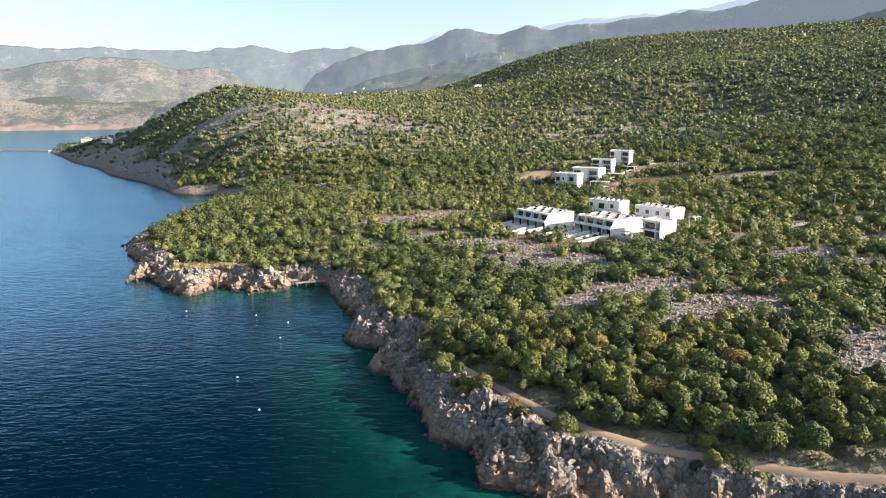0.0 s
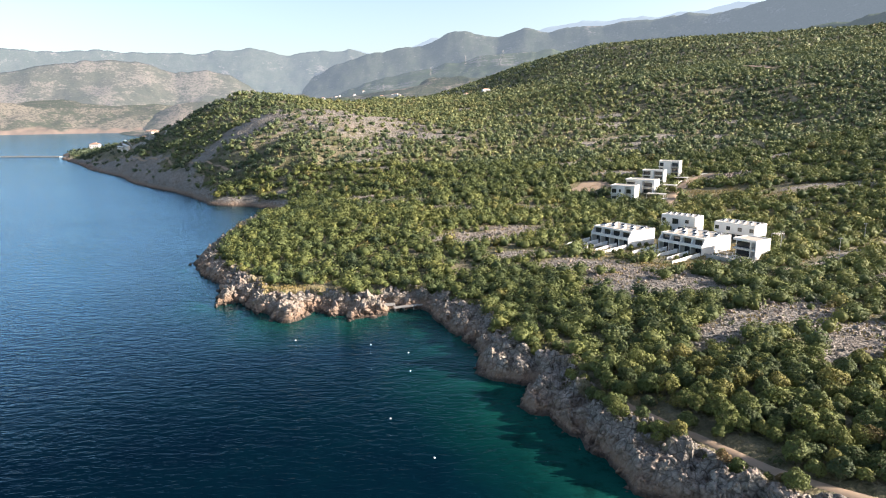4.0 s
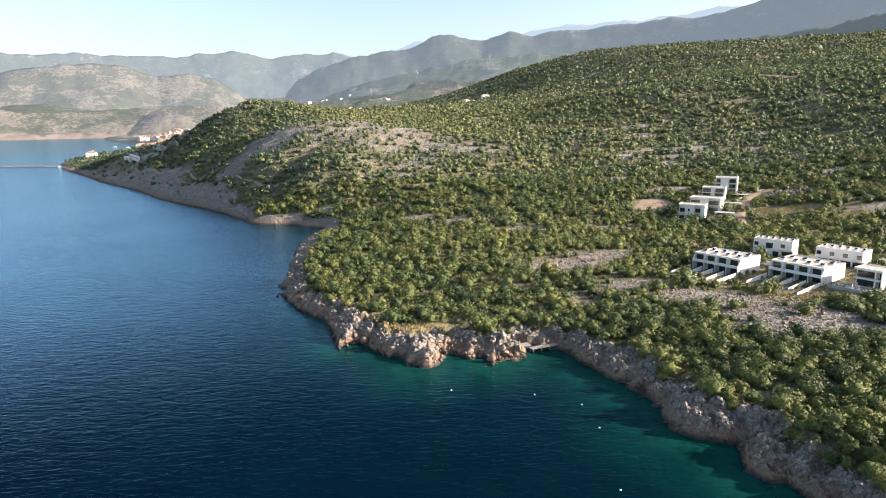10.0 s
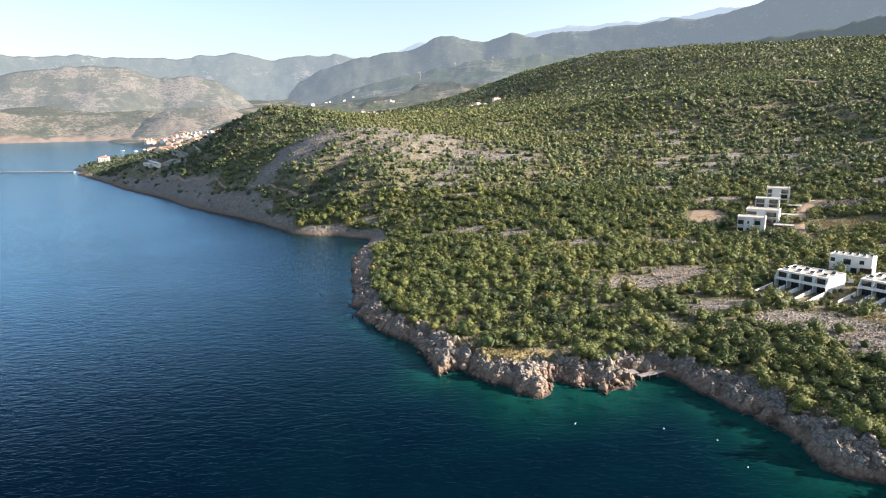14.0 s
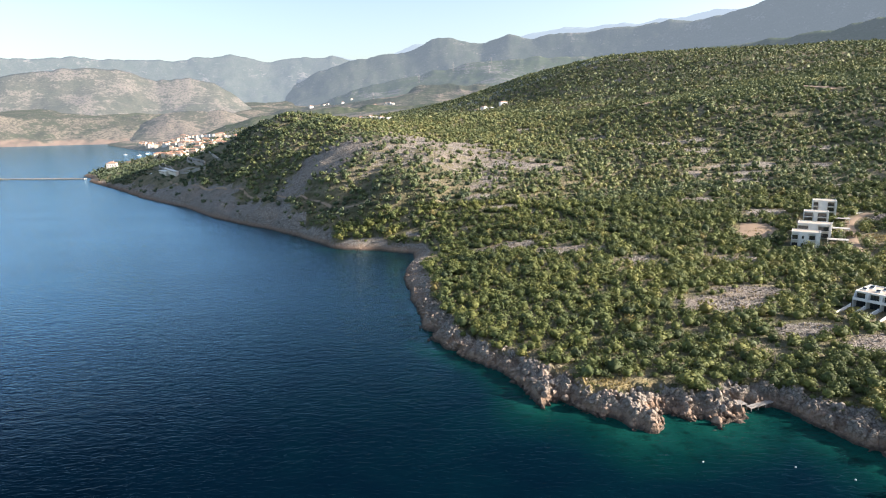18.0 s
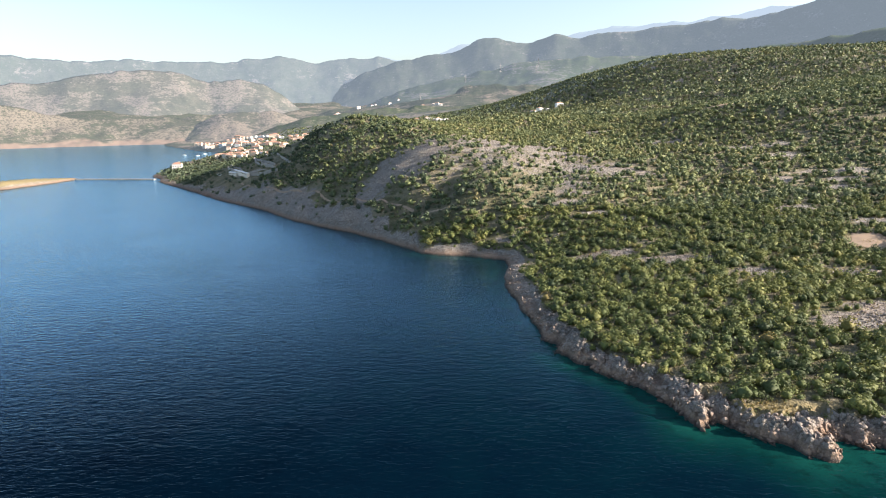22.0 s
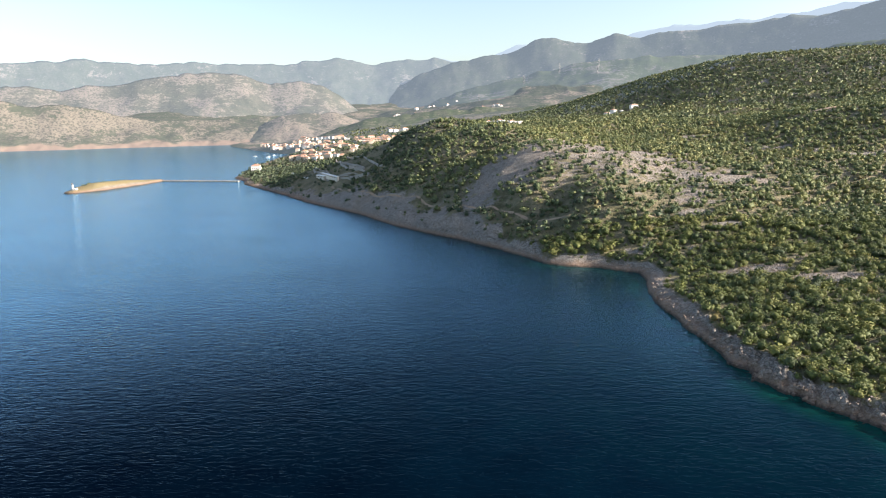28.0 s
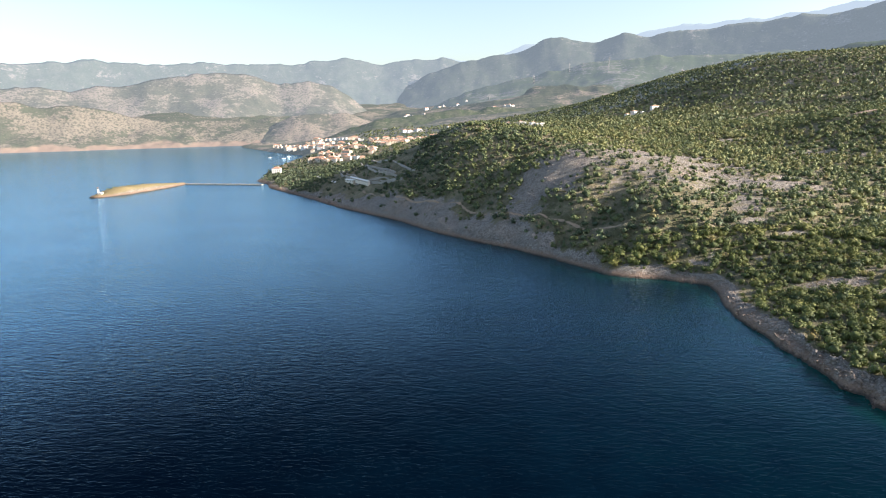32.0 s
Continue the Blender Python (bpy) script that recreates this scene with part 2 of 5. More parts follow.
GROUND, ROCK, SEA = ground_material(), rock_material(), sea_material()
# deep below 1 darkens the near crowns, shade put into the leaf colour.
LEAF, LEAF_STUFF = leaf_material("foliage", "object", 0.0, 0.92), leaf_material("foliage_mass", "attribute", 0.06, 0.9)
# Distance haze put into the colour: greyer, lighter copies of the leaf.
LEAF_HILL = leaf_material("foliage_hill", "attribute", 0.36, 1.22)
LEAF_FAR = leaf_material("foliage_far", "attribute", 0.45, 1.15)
BARK = plain("bark", (0.10, 0.085, 0.065), 0.95, 0.2, 3.0)
WHITE = plain("white_plaster", (0.72, 0.70, 0.655), 0.85, 0.05, 0.5)
PAVING = plain("paving", (0.42, 0.38, 0.32), 0.9, 0.15, 0.7)
GRAVEL = plain("gravel_track", (0.34, 0.285, 0.21), 0.95, 0.2, 1.0, 0.5)
EARTH = plain("bare_earth", (0.33, 0.24, 0.16), 0.95, 0.2, 0.4, 0.5)
ROOF_GRAVEL = plain("roof_gravel", (0.44, 0.385, 0.31), 0.95, 0.12, 0.9)
CONCRETE = plain("concrete", (0.38, 0.37, 0.34), 0.9, 0.12, 0.8)
STONE_WALL = plain("dry_stone", (0.36, 0.33, 0.28), 0.95, 0.25, 1.6, 0.8)
DARK = plain("dark_metal", (0.05, 0.052, 0.055), 0.45, 0.1, 2.0, 0.0, 0.6)
TILES = plain("clay_tiles", (0.42, 0.24, 0.16), 0.85, 0.2, 0.5)
CREAM = plain("cream_plaster", (0.66, 0.57, 0.45), 0.85, 0.08, 0.3)
PLANKS = plain("weathered_planks", (0.30, 0.28, 0.25), 0.9, 0.2, 2.0)
STEEL = plain("galvanised_steel", (0.20, 0.21, 0.22), 0.7, 0.1, 0.5, 0.0, 0.2)
BUOY = plain("buoy_plastic", (0.8, 0.78, 0.74), 0.4, 0.05, 2.0, 0.0)
GRASS_DRY = plain("dry_grass", (0.34, 0.26, 0.10), 0.95, 0.25, 0.08, 0.6)


def glass_material():
    m = Mat("window_glass")
    m.set(Base_Color=(0.02, 0.026, 0.03), Roughness=0.06)
    m.b.inputs["Specular IOR Level"].default_value = 0.6
    m.bump(m.noise(0.7, 2), 0.1, 0.01)
    return m.mat


GLASS = glass_material()

# ---- the lie of the land ----
# Waterline from the near rocks round the cove, the long hillside, the harbour bay and the far shore.
COAST_NEAR = [(420, 10), (150, 42), (60, 66), (24, 78), (12, 80), (10, 81.5), (5, 82.4), (4.6, 86), (5.3, 89), (4.4, 93), (2.4, 94.6), (-2.6, 96), (-3.2, 101), (-4, 106.8), (-7.6, 109.5), (-7.5, 113.4), (-9, 117),
              (-11, 123), (-14.6, 123.5), (-16.6, 127.4), (-15.4, 132), (-12.6, 137.6), (-16, 138.8), (-19.6, 141), (-24.2, 144.6), (-23.8, 149.5), (-22, 155),
              (-23, 159.3), (-25.5, 164.3), (-25.8, 170), (-29.8, 173), (-30.8, 181), (-33.7, 186.6), (-35.5, 190.8), (-38, 195), (-44.6, 195.8), (-47.5, 194.5),
              (-47.8, 189.4), (-51.3, 187.6), (-56, 186), (-58.2, 183.4), (-59.4, 190), (-63.9, 186.5), (-66.6, 193.4), (-71.8, 194), (-72.2, 185.2), (-74.6, 182), (-77.6, 183.4),
              (-81.2, 187.4), (-83, 191.6), (-87.4, 194), (-91.3, 198.6), (-94.6, 205), (-97, 204.2), (-100.6, 200.4), (-103.2, 204), (-103.6, 210), (-104.4, 216), (-106.5, 222.4),
              (-109.7, 228.6), (-114, 234.4), (-119, 239.6), (-121, 246), (-125.4, 249), (-127.4, 256), (-130, 260), (-129, 267), (-132, 274), (-133.5, 294.4), (-136, 306),
              (-137, 333), (-139.5, 356), (-138, 377), (-134, 400), (-134, 415), (-144, 421), (-156, 428)]
COAST_FAR = [(-172, 431), (-185, 438), (-191, 449), (-214, 484), (-240, 518), (-268, 546), (-298, 581), (-322, 616), (-345, 654), (-390, 705), (-427, 751), (-497, 852), (-552, 925), (-578, 962), (-598, 1012), (-634, 1060),
             (-650, 1140), (-684, 1252), (-720, 1420), (-735, 1560), (-781, 1830), (-880, 1955), (-1010, 2140), (-1197, 2432), (-1390, 2860), (-1597, 2800),
             (-1936, 2775), (-2507, 3030), (-3163, 3650), (-5200, 4600), (-5200, 6000), (5200, 6000), (5200, 10)]
COAST = np.array(COAST_NEAR + COAST_FAR, float)

# Spot heights of the slopes: x, y, z.
SPOTS_NEAR = [(20, 92, 6.5), (60, 90, 8), (-4, 120, 5), (-18, 160, 4.5), (-34, 205, 4.5), (-60, 202, 4.5), (-98, 222, 4), (-118, 262, 5), (-122, 330, 5), (-124, 405, 5),
              (14, 199, 7), (42, 155, 8), (-57, 315, 11), (-88, 290, 7), (45, 250, 8), (95, 250, 9), (60, 350, 13.5), (112, 400, 20), (140, 372, 20),
              (140, 248, 11), (110, 150, 10), (160, 225, 15), (190, 280, 23), (240, 350, 37), (315, 589, 67), (240, 601, 53), (60, 716, 58), (9, 826, 67), (49, 649, 50), (-31, 567, 38), (-75, 449, 18),
              (0, 430, 20), (230, 150, 20), (420, 300, 60)]
SPOTS_HILL = [(-173, 645, 68), (-190, 622, 60), (-207, 597, 46), (-246, 588, 22), (-261, 574, 14), (-86, 478, 23), (-32, 573, 40), (-225, 1392, 80), (-170, 1296, 78), (-150, 500, 34), (-279, 872, 92), (-330, 842, 66), (-262, 900, 84), (-223, 882, 79), (-180, 902, 75), (-143, 979, 76), (-60, 950, 78), (-208, 1223, 68), (-225, 740, 72), (-380, 900, 50), (-471, 883, 15), (-500, 1000, 15), (-340, 690, 22),
              (-240, 540, 16), (-190, 470, 10), (-410, 790, 14), (-100, 700, 58), (-460, 1250, 25), (-620, 1250, 6)]
SPOTS_SLOPE = [(10, 1200, 87), (7, 1396, 88), (60, 1000, 86), (125, 790, 86), (185, 740, 89), (170, 925, 90), (269, 845, 107), (151, 818, 95), (217, 1010, 104), (331, 770, 111), (180, 2639, 125), (240, 2453, 165), (306, 2267, 202), (345, 2034, 223), (395, 1756, 232), (447, 1616, 227), (561, 1430, 215), (641, 1263, 202), (734, 1225, 207), (560, 1850, 222), (800, 1750, 215), (1100, 1900, 220), (889, 1300, 222), (600, 900, 150), (700, 500, 130),
               (800, 2500, 205), (0, 1500, 92), (-100, 2000, 95), (-226, 2898, 128), (-590, 4000, 165), (600, 3200, 235), (-600, 1700, 25), (-700, 2300, 56),
               (-950, 2420, 14), (-1000, 3000, 30), (-1900, 3300, 130), (-2700, 3700, 160), (1800, 1500, 350), (2500, 3500, 360), (130, 3815, 300), (1500, 300, 250)]


class Spots:
    """A thin plate through spot heights."""

    def __init__(self, spots):
        p = np.array(spots, float)
        self.p = p[:, :2] / 400
        k = self.kernel(self.p)
        one = np.c_[np.ones(len(p)), self.p]
        a = np.block([[k + 0.004 * np.eye(len(p)), one], [one.T, np.zeros((3, 3))]])
        self.w = np.linalg.solve(a, np.r_[p[:, 2], 0, 0, 0])

    def kernel(self, q):
        d2 = ((q[:, None] - self.p[None]) ** 2).sum(-1)
        return 0.5 * d2 * np.log(d2 + 1e-9)

    def __call__(self, x, y):
        q = np.c_[x, y] / 400
        return self.kernel(q) @ self.w[:-3] + np.c_[np.ones(len(q)), q] @ self.w[-3:]


LAND = Spots(SPOTS_NEAR + SPOTS_HILL + SPOTS_SLOPE)


def value_noise(x, y, seed=0):
    xi, yi = np.floor(x).astype(np.int64), np.floor(y).astype(np.int64)
    u, v = x - xi, y - yi
    u, v = u * u * (3 - 2 * u), v * v * (3 - 2 * v)

    def h(a, b):
        n = (a * 374761393 + b * 668265263 + seed * 974711) & 0x7FFFFFFF
        n = ((n ^ (n >> 13)) * 1274126177) & 0x7FFFFFFF
        return ((n ^ (n >> 16)) & 0xFFFF) / 65535.0

    return (h(xi, yi) * (1 - u) + h(xi + 1, yi) * u) * (1 - v) + (h(xi, yi + 1) * (1 - u) + h(xi + 1, yi + 1) * u) * v


def fbm(x, y, size, octaves=4, seed=0):
    """Noise of about -1 to 1 with lumps of that size."""
    out, amp, f = 0.0, 1.0, 1.0 / size
    for k in range(octaves):
        out = out + amp * (value_noise(x * f + 13.7 * k, y * f - 7.1 * k, seed + k) * 2 - 1)
        amp, f = amp * 0.5, f * 2.07
    return out / 1.6


def shore_distance(x, y):
    """Metres inland from the waterline; negative at sea."""
    best = np.full(x.shape, 1e9)
    inside = np.zeros(x.shape, bool)
    a, b = COAST, np.roll(COAST, -1, 0)
    for (ax, ay), (bx, by) in zip(a, b):
        dx, dy = bx - ax, by - ay
        t = np.clip(((x - ax) * dx + (y - ay) * dy) / (dx * dx + dy * dy), 0, 1)
        best = np.minimum(best, (x - ax - t * dx) ** 2 + (y - ay - t * dy) ** 2)
        if ay != by:
            inside ^= ((ay > y) != (by > y)) & (x < dx * (y - ay) / dy + ax)
    return np.where(inside, 1, -1) * np.sqrt(best)


def blocks(x, y, size, seed):
    """Tilted broken blocks about that size across, heights of about -1 to 1."""
    x, y = x / size, y / size
    xi, yi = np.floor(x), np.floor(y)
    best, out = np.full(x.shape, 9.0), np.zeros(x.shape)
    for i in (-1, 0, 1):
        for j in (-1, 0, 1):
            a, b = xi + i, yi + j
            px, py = a + 0.1 + 0.8 * value_noise(a, b, seed), b + 0.1 + 0.8 * value_noise(a, b, seed + 1)
            r = (x - px) ** 2 + (y - py) ** 2
            tilt = (value_noise(a, b, seed + 3) - 0.5) * (x - px) + (value_noise(a, b, seed + 4) - 0.5) * (y - py)
            out = np.where(r < best, value_noise(a, b, seed + 2) * 2 - 1 + tilt * 1.8, out)
            best = np.minimum(best, r)
    return out


SHORE_PATH = [(2, 118), (8.5, 107), (14.5, 99.4), (18.4, 93.3), (24, 89), (29, 85.8), (34.5, 84.4), (44, 81), (50, 78.3), (57, 76), (80, 70), (120, 60)]
# Dry gullies of the hill: from, to, half width, depth.
GROOVES = [(-168, 690, -325, 678, 20, 9.0), (-262, 815, -400, 760, 26, 9.0), (-150, 560, -200, 470, 16, 4.0), (-60, 640, -110, 470, 22, 5.0), (60, 560, -40, 450, 30, 5.0), (-300, 905, -470, 960, 24, 6.0)]


def terrain(x, y):
    """Height, metres inland."""
    x, y = np.asarray(x, float), np.asarray(y, float)
    d = shore_distance(x, y) + fbm(x, y, 7, 3, 5) * 1.3 * (y < 700)
    base = np.maximum(LAND(x, y), 2.5 + 0.01 * np.maximum(d, 0))
    base = base + fbm(x, y, 70, 4, 2) * np.clip(d / 60, 0, 1) * np.interp(y, [300, 600], [1.8, 4.0]) + (0.5 - np.abs(fbm(x, y, 500, 4, 8))) * np.clip((y - 2300) / 800, 0, 1) * 60 * np.clip(d / 300, 0, 1)
    near = np.clip(1.15 - y / 900, 0.25, 1)
    steep = 0.95 + 0.5 * fbm(x, y, 16, 2, 9)
    rise = np.maximum(d, 0) * np.clip(steep, 0.45, 1.5) * np.where(y < 140, 0.82, 1.0)
    land = base * (1 - np.exp(-rise / np.clip(base, 0.5, 13) * 1.1))
    crag = np.clip(d / 1.5, 0, 1) * np.clip((20 - d) / 10, 0, 1) * near
    worn = np.full(x.shape, 99.0)
    for (ax, ay), (bx, by) in zip(SHORE_PATH[:-1], SHORE_PATH[1:]):
        t = np.clip(((x - ax) * (bx - ax) + (y - ay) * (by - ay)) / ((bx - ax) ** 2 + (by - ay) ** 2), 0, 1)
        worn = np.minimum(worn, np.hypot(x - ax - t * (bx - ax), y - ay - t * (by - ay)))
    crag = crag * np.clip((worn - 1.0) / 2.5, 0, 1)
    ridged = 1 - np.abs(fbm(x, y, 6.5, 4, 21)) * 2
    land = land + crag * (ridged * 1.05 + fbm(x, y, 3.0, 2, 31) * 0.6)
    rocky = crag * np.clip((13 - d) / 4, 0, 1) * (y < 330)
    land = land + rocky * (blocks(x, y, 3.6, 90) * 1.15 + blocks(x, y, 1.7, 95) * 0.6)
    for ax, ay, bx, by, half, deep in GROOVES:
        dx, dy = bx - ax, by - ay
        t = np.clip(((x - ax) * dx + (y - ay) * dy) / (dx * dx + dy * dy), 0, 1)
        land = land - deep * np.sin(np.clip(t * 0.85 + 0.15, 0, 1) * np.pi) * np.exp(-((x - ax - t * dx) ** 2 + (y - ay - t * dy) ** 2) / half**2)
    gully = np.clip(d / 12, 0, 1) * np.clip((95 - d) / 40, 0, 1) * np.clip((y - 440) / 40, 0, 1) * (y < 1100)
    land = land + gully * ((0.35 - np.abs(fbm(x, y, 46, 4, 55))) * 7.0 + fbm(x, y, 13, 3, 57) * 1.8)
    sea = np.maximum(d * 0.55, -14) - 0.4
    return np.where(d > 0, np.maximum(land, 0.15), sea), d


def axis(stops):
    """Grid lines: (start, step at start), ... with steps changing smoothly."""
    out = [stops[0][0]]
    while out[-1] < stops[-1][0]:
        out.append(out[-1] + float(np.interp(out[-1], [s[0] for s in stops], [s[1] for s in stops])))
    return np.array(out)


def sheet(name, xs, ys, z, mat, attrs=None, smooth=True):
    """A sheet over the grid xs by ys with heights z (len(ys), len(xs))."""
    nx, ny = len(xs), len(ys)
    gx, gy = np.meshgrid(xs, ys)
    me = bpy.data.meshes.new(name)
    i = (np.arange(ny - 1)[:, None] * nx + np.arange(nx - 1)[None]).ravel()
    quads = np.stack([i, i + 1, i + nx + 1, i + nx], 1)
    fill_mesh(me, np.stack([gx, gy, z], -1).reshape(-1, 3), quads)
    for key, v in (attrs or {}).items():
        me.attributes.new(key, "FLOAT", "POINT").data.foreach_set("value", np.ascontiguousarray(v, dtype=np.float32).ravel())
    me.materials.append(mat)
    if smooth:
        me.polygons.foreach_set("use_smooth", np.ones(len(quads), bool))
    return new(name, me)


def fill_mesh(me, verts, faces, normals=None):
    """Vertices (n, 3) and faces (m, k), all with k corners."""
    k = faces.shape[1]
    me.vertices.add(len(verts))
    me.vertices.foreach_set("co", np.ascontiguousarray(verts, dtype=np.float32).ravel())
    me.loops.add(faces.size)
    me.loops.foreach_set("vertex_index", np.ascontiguousarray(faces, dtype=np.int32).ravel())
    me.polygons.add(len(faces))
    me.polygons.foreach_set("loop_start", np.arange(0, faces.size, k, dtype=np.int32))
    me.update(calc_edges=True)
    if normals is not None:
        me.attributes.new("custom_normal", "FLOAT_VECTOR", "POINT").data.foreach_set("vector", np.ascontiguousarray(normals, dtype=np.float32).ravel())


# Bare limestone: centre, half length, half width, turn in degrees, how bare.
BALD_NEAR = [(30, 197, 13, 8, -20, 0.95), (20, 215, 15, 7, -20, 0.92), (38, 189, 13, 8, -50, 0.92), (22, 190, 9, 7, 0, 0.85), (58, 160, 9, 6, 60, 0.95), (57, 137, 10, 5, 30, 0.9), (46, 157, 20, 6, 35, 0.97), (65, 142, 12, 6.5, 0, 0.97), (81, 108, 8, 13, -15, 0.95), (108, 190, 9, 6, 20, 0.9), (116, 174, 7, 5, 0, 0.85),
             (-16, 268, 11, 6, 0, 0.9), (4, 282, 9, 5, 0, 0.9), (-3, 236, 8, 5, 0, 0.9), (140, 205, 9, 5, 15, 0.8)]
BALD_MID = [(-51, 358, 10, 5, 0, 0.9), (-83, 381, 13, 6, 0, 0.9), (-60, 361, 9, 5, 0, 0.9), (201, 545, 10, 6, 0, 0.85), (80, 413, 9, 5, 0, 0.85), (120, 511, 11, 7, 0, 0.85),
            (94, 543, 10, 6, 0, 0.85), (156, 559, 13, 7, 0, 0.85), (133, 620, 13, 7, 0, 0.85), (195, 421, 11, 6, 0, 0.8), (55, 452, 11, 6, 0, 0.85), (160, 330, 14, 5, -20, 0.8), (-25, 330, 8, 5, 0, 0.8), (20, 330, 8, 4, 0, 0.8)]
BALD_HILL = [(-100, 600, 88, 60, -12, 0.52), (-148, 690, 32, 20, 0, 0.72), (-120, 655, 28, 16, 20, 0.72), (-85, 662, 26, 16, 0, 0.72), (-55, 630, 28, 16, 0, 0.7), (-42, 576, 32, 12, -20, 0.8), (-75, 590, 30, 18, 10, 0.62),
             (-210, 602, 50, 27, 61, 0.9), (-140, 640, 22, 10, 20, 0.9), (-133, 608, 16, 8, 0, 0.85), (-105, 632, 20, 8, 0, 0.85), (-66, 622, 20, 8, -10, 0.85), (-50, 573, 14, 8, 0, 0.9), (-24, 594, 16, 6, -10, 0.9), (-84, 482, 12, 6, 20, 0.95), (-72, 505, 12, 5, 0, 0.85), (-165, 690, 26, 9, 30, 0.6), (-300, 868, 14, 8, 0, 0.8), (-68, 527, 16, 8, 0, 0.8), (-73, 458, 10, 4, 0, 0.9), (57, 705, 18, 5, 0, 0.85), (89, 679, 16, 4, 0, 0.85), (105, 646, 15, 5, 0, 0.8), (139, 650, 15, 4, 0, 0.8), (6, 812, 16, 4, 0, 0.8), (130, 562, 16, 6, 0, 0.8), (135, 536, 12, 5, 0, 0.8), (236, 594, 18, 6, 0, 0.75), (158, 470, 12, 4, 0, 0.8)]
BALD = BALD_NEAR + BALD_MID + BALD_HILL
FLAT_FIELDS = len(BALD_NEAR + BALD_MID)


def bareness(x, y, d):
    out = np.zeros(x.shape)
    for k, (cx, cy, a, b, turn, amount) in enumerate(BALD):
        c, s = math.cos(radians(turn)), math.sin(radians(turn))
        u, v = ((x - cx) * c + (y - cy) * s) / a, (-(x - cx) * s + (y - cy) * c) / b
        r = np.sqrt(u * u + v * v) * (0.68 if k < FLAT_FIELDS else 0.85) + fbm(x, y, 13, 4, 41) * (0.4 if k < FLAT_FIELDS else 0.75)
        out = np.maximum(out, np.clip(1.6 - r * 1.1, 0, 1) * amount)
    strip = np.where(y < 430, 9.0, np.interp(y, [430, 490, 530, 570, 640, 720, 800, 900, 1200], [7, 9, 17, 30, 36, 32, 22, 12, 7])) + fbm(x, y, 18, 3, 44) * np.where(y < 430, 4, 14)
    amount = np.where(y < 430, 1.0, 0.88)
    return np.maximum(out, np.clip((strip - d) / (strip * 0.35) + 0.3, 0, 1) * amount)


def dryness(x, y, d):
    """Dry golden grass on the point by the pier."""
    r = np.hypot((x + 80) / 24, (y - 205) / 4) + fbm(x, y, 6, 3, 61) * 0.5
    out = np.clip((1.15 - r) * 2.0, 0, 1) * (d > 5)
    for cx, cy, a, b in ((137, 380, 17, 9), (57, 384, 13, 8), (90, 402, 14, 5), (118, 350, 24, 11), (150, 325, 20, 7), (60, 215, 26, 6), (45, 252, 18, 14), (68, 238, 22, 18), (80, 262, 20, 12)):
        r = np.hypot((x - cx) / a, (y - cy) / b) + fbm(x, y, 8, 3, 62) * 0.4
        out = np.maximum(out, np.clip((1.1 - r) * 1.6, 0, 0.55))
    return out


xs = axis([(-5000, 160), (-1200, 30), (-500, 7), (-170, 2.2), (-112, 0.95), (-44, 0.9), (-24, 0.75), (64, 0.75), (80, 1.8), (140, 3), (400, 8), (1500, 40), (5000, 200)])
ys = axis([(-300, 40), (40, 4), (72, 0.7), (120, 0.85), (178, 0.85), (212, 0.95), (240, 1.7), (320, 2.8), (600, 5), (1100, 12), (3000, 50), (5000, 80)])
gx, gy = np.meshgrid(xs, ys)
gz, gd = (v.reshape(gx.shape) for v in terrain(gx.ravel(), gy.ravel()))
ground = sheet("ground", xs, ys, gz, GROUND, {"bald": bareness(gx, gy, gd), "dry": dryness(gx, gy, gd)})
rough = (gd[:-1, :-1] < 13).ravel() & (gy[:-1, :-1] < 330).ravel()
ground.data.polygons.foreach_set("use_smooth", ~rough)
# Far faces of the land glow faintly blue, haze put into their emission.
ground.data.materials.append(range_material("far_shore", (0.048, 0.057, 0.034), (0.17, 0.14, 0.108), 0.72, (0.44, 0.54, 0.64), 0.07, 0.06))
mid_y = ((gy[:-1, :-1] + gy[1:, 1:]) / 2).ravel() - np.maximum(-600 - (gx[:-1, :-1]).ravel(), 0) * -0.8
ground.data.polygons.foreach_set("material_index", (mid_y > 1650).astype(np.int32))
tagged(ground, "rocky limestone coast rising to scrub-covered karst slopes", "ground", kind="structure")

sx = axis([(-6000, 300), (-900, 40), (-220, 5), (60, 4), (200, 20), (800, 300)])
sy = axis([(-1200, 300), (-200, 40), (60, 4), (300, 5), (700, 40), (6000, 300)])
qx, qy = np.meshgrid(sx, sy)
sd = shore_distance(qx.ravel(), qy.ravel()).reshape(qx.shape)
reach = np.interp(qy, [100, 170, 210, 300, 420, 700], [36, 34, 20, 12, 22, 8])
shallow = np.maximum(np.clip(1.0 + sd / reach, 0, 1), 0.29 * np.clip(1.1 + sd / 240, 0, 1))
sea = sheet("water", sx, sy, np.zeros(qx.shape), SEA, {"shallow": shallow})
tagged(sea, "deep blue rippled sea turning turquoise along the rocks", "sea", kind="structure")

# ---- far ranges ----
EYE0 = (-145.0, 35.0, 75.0)


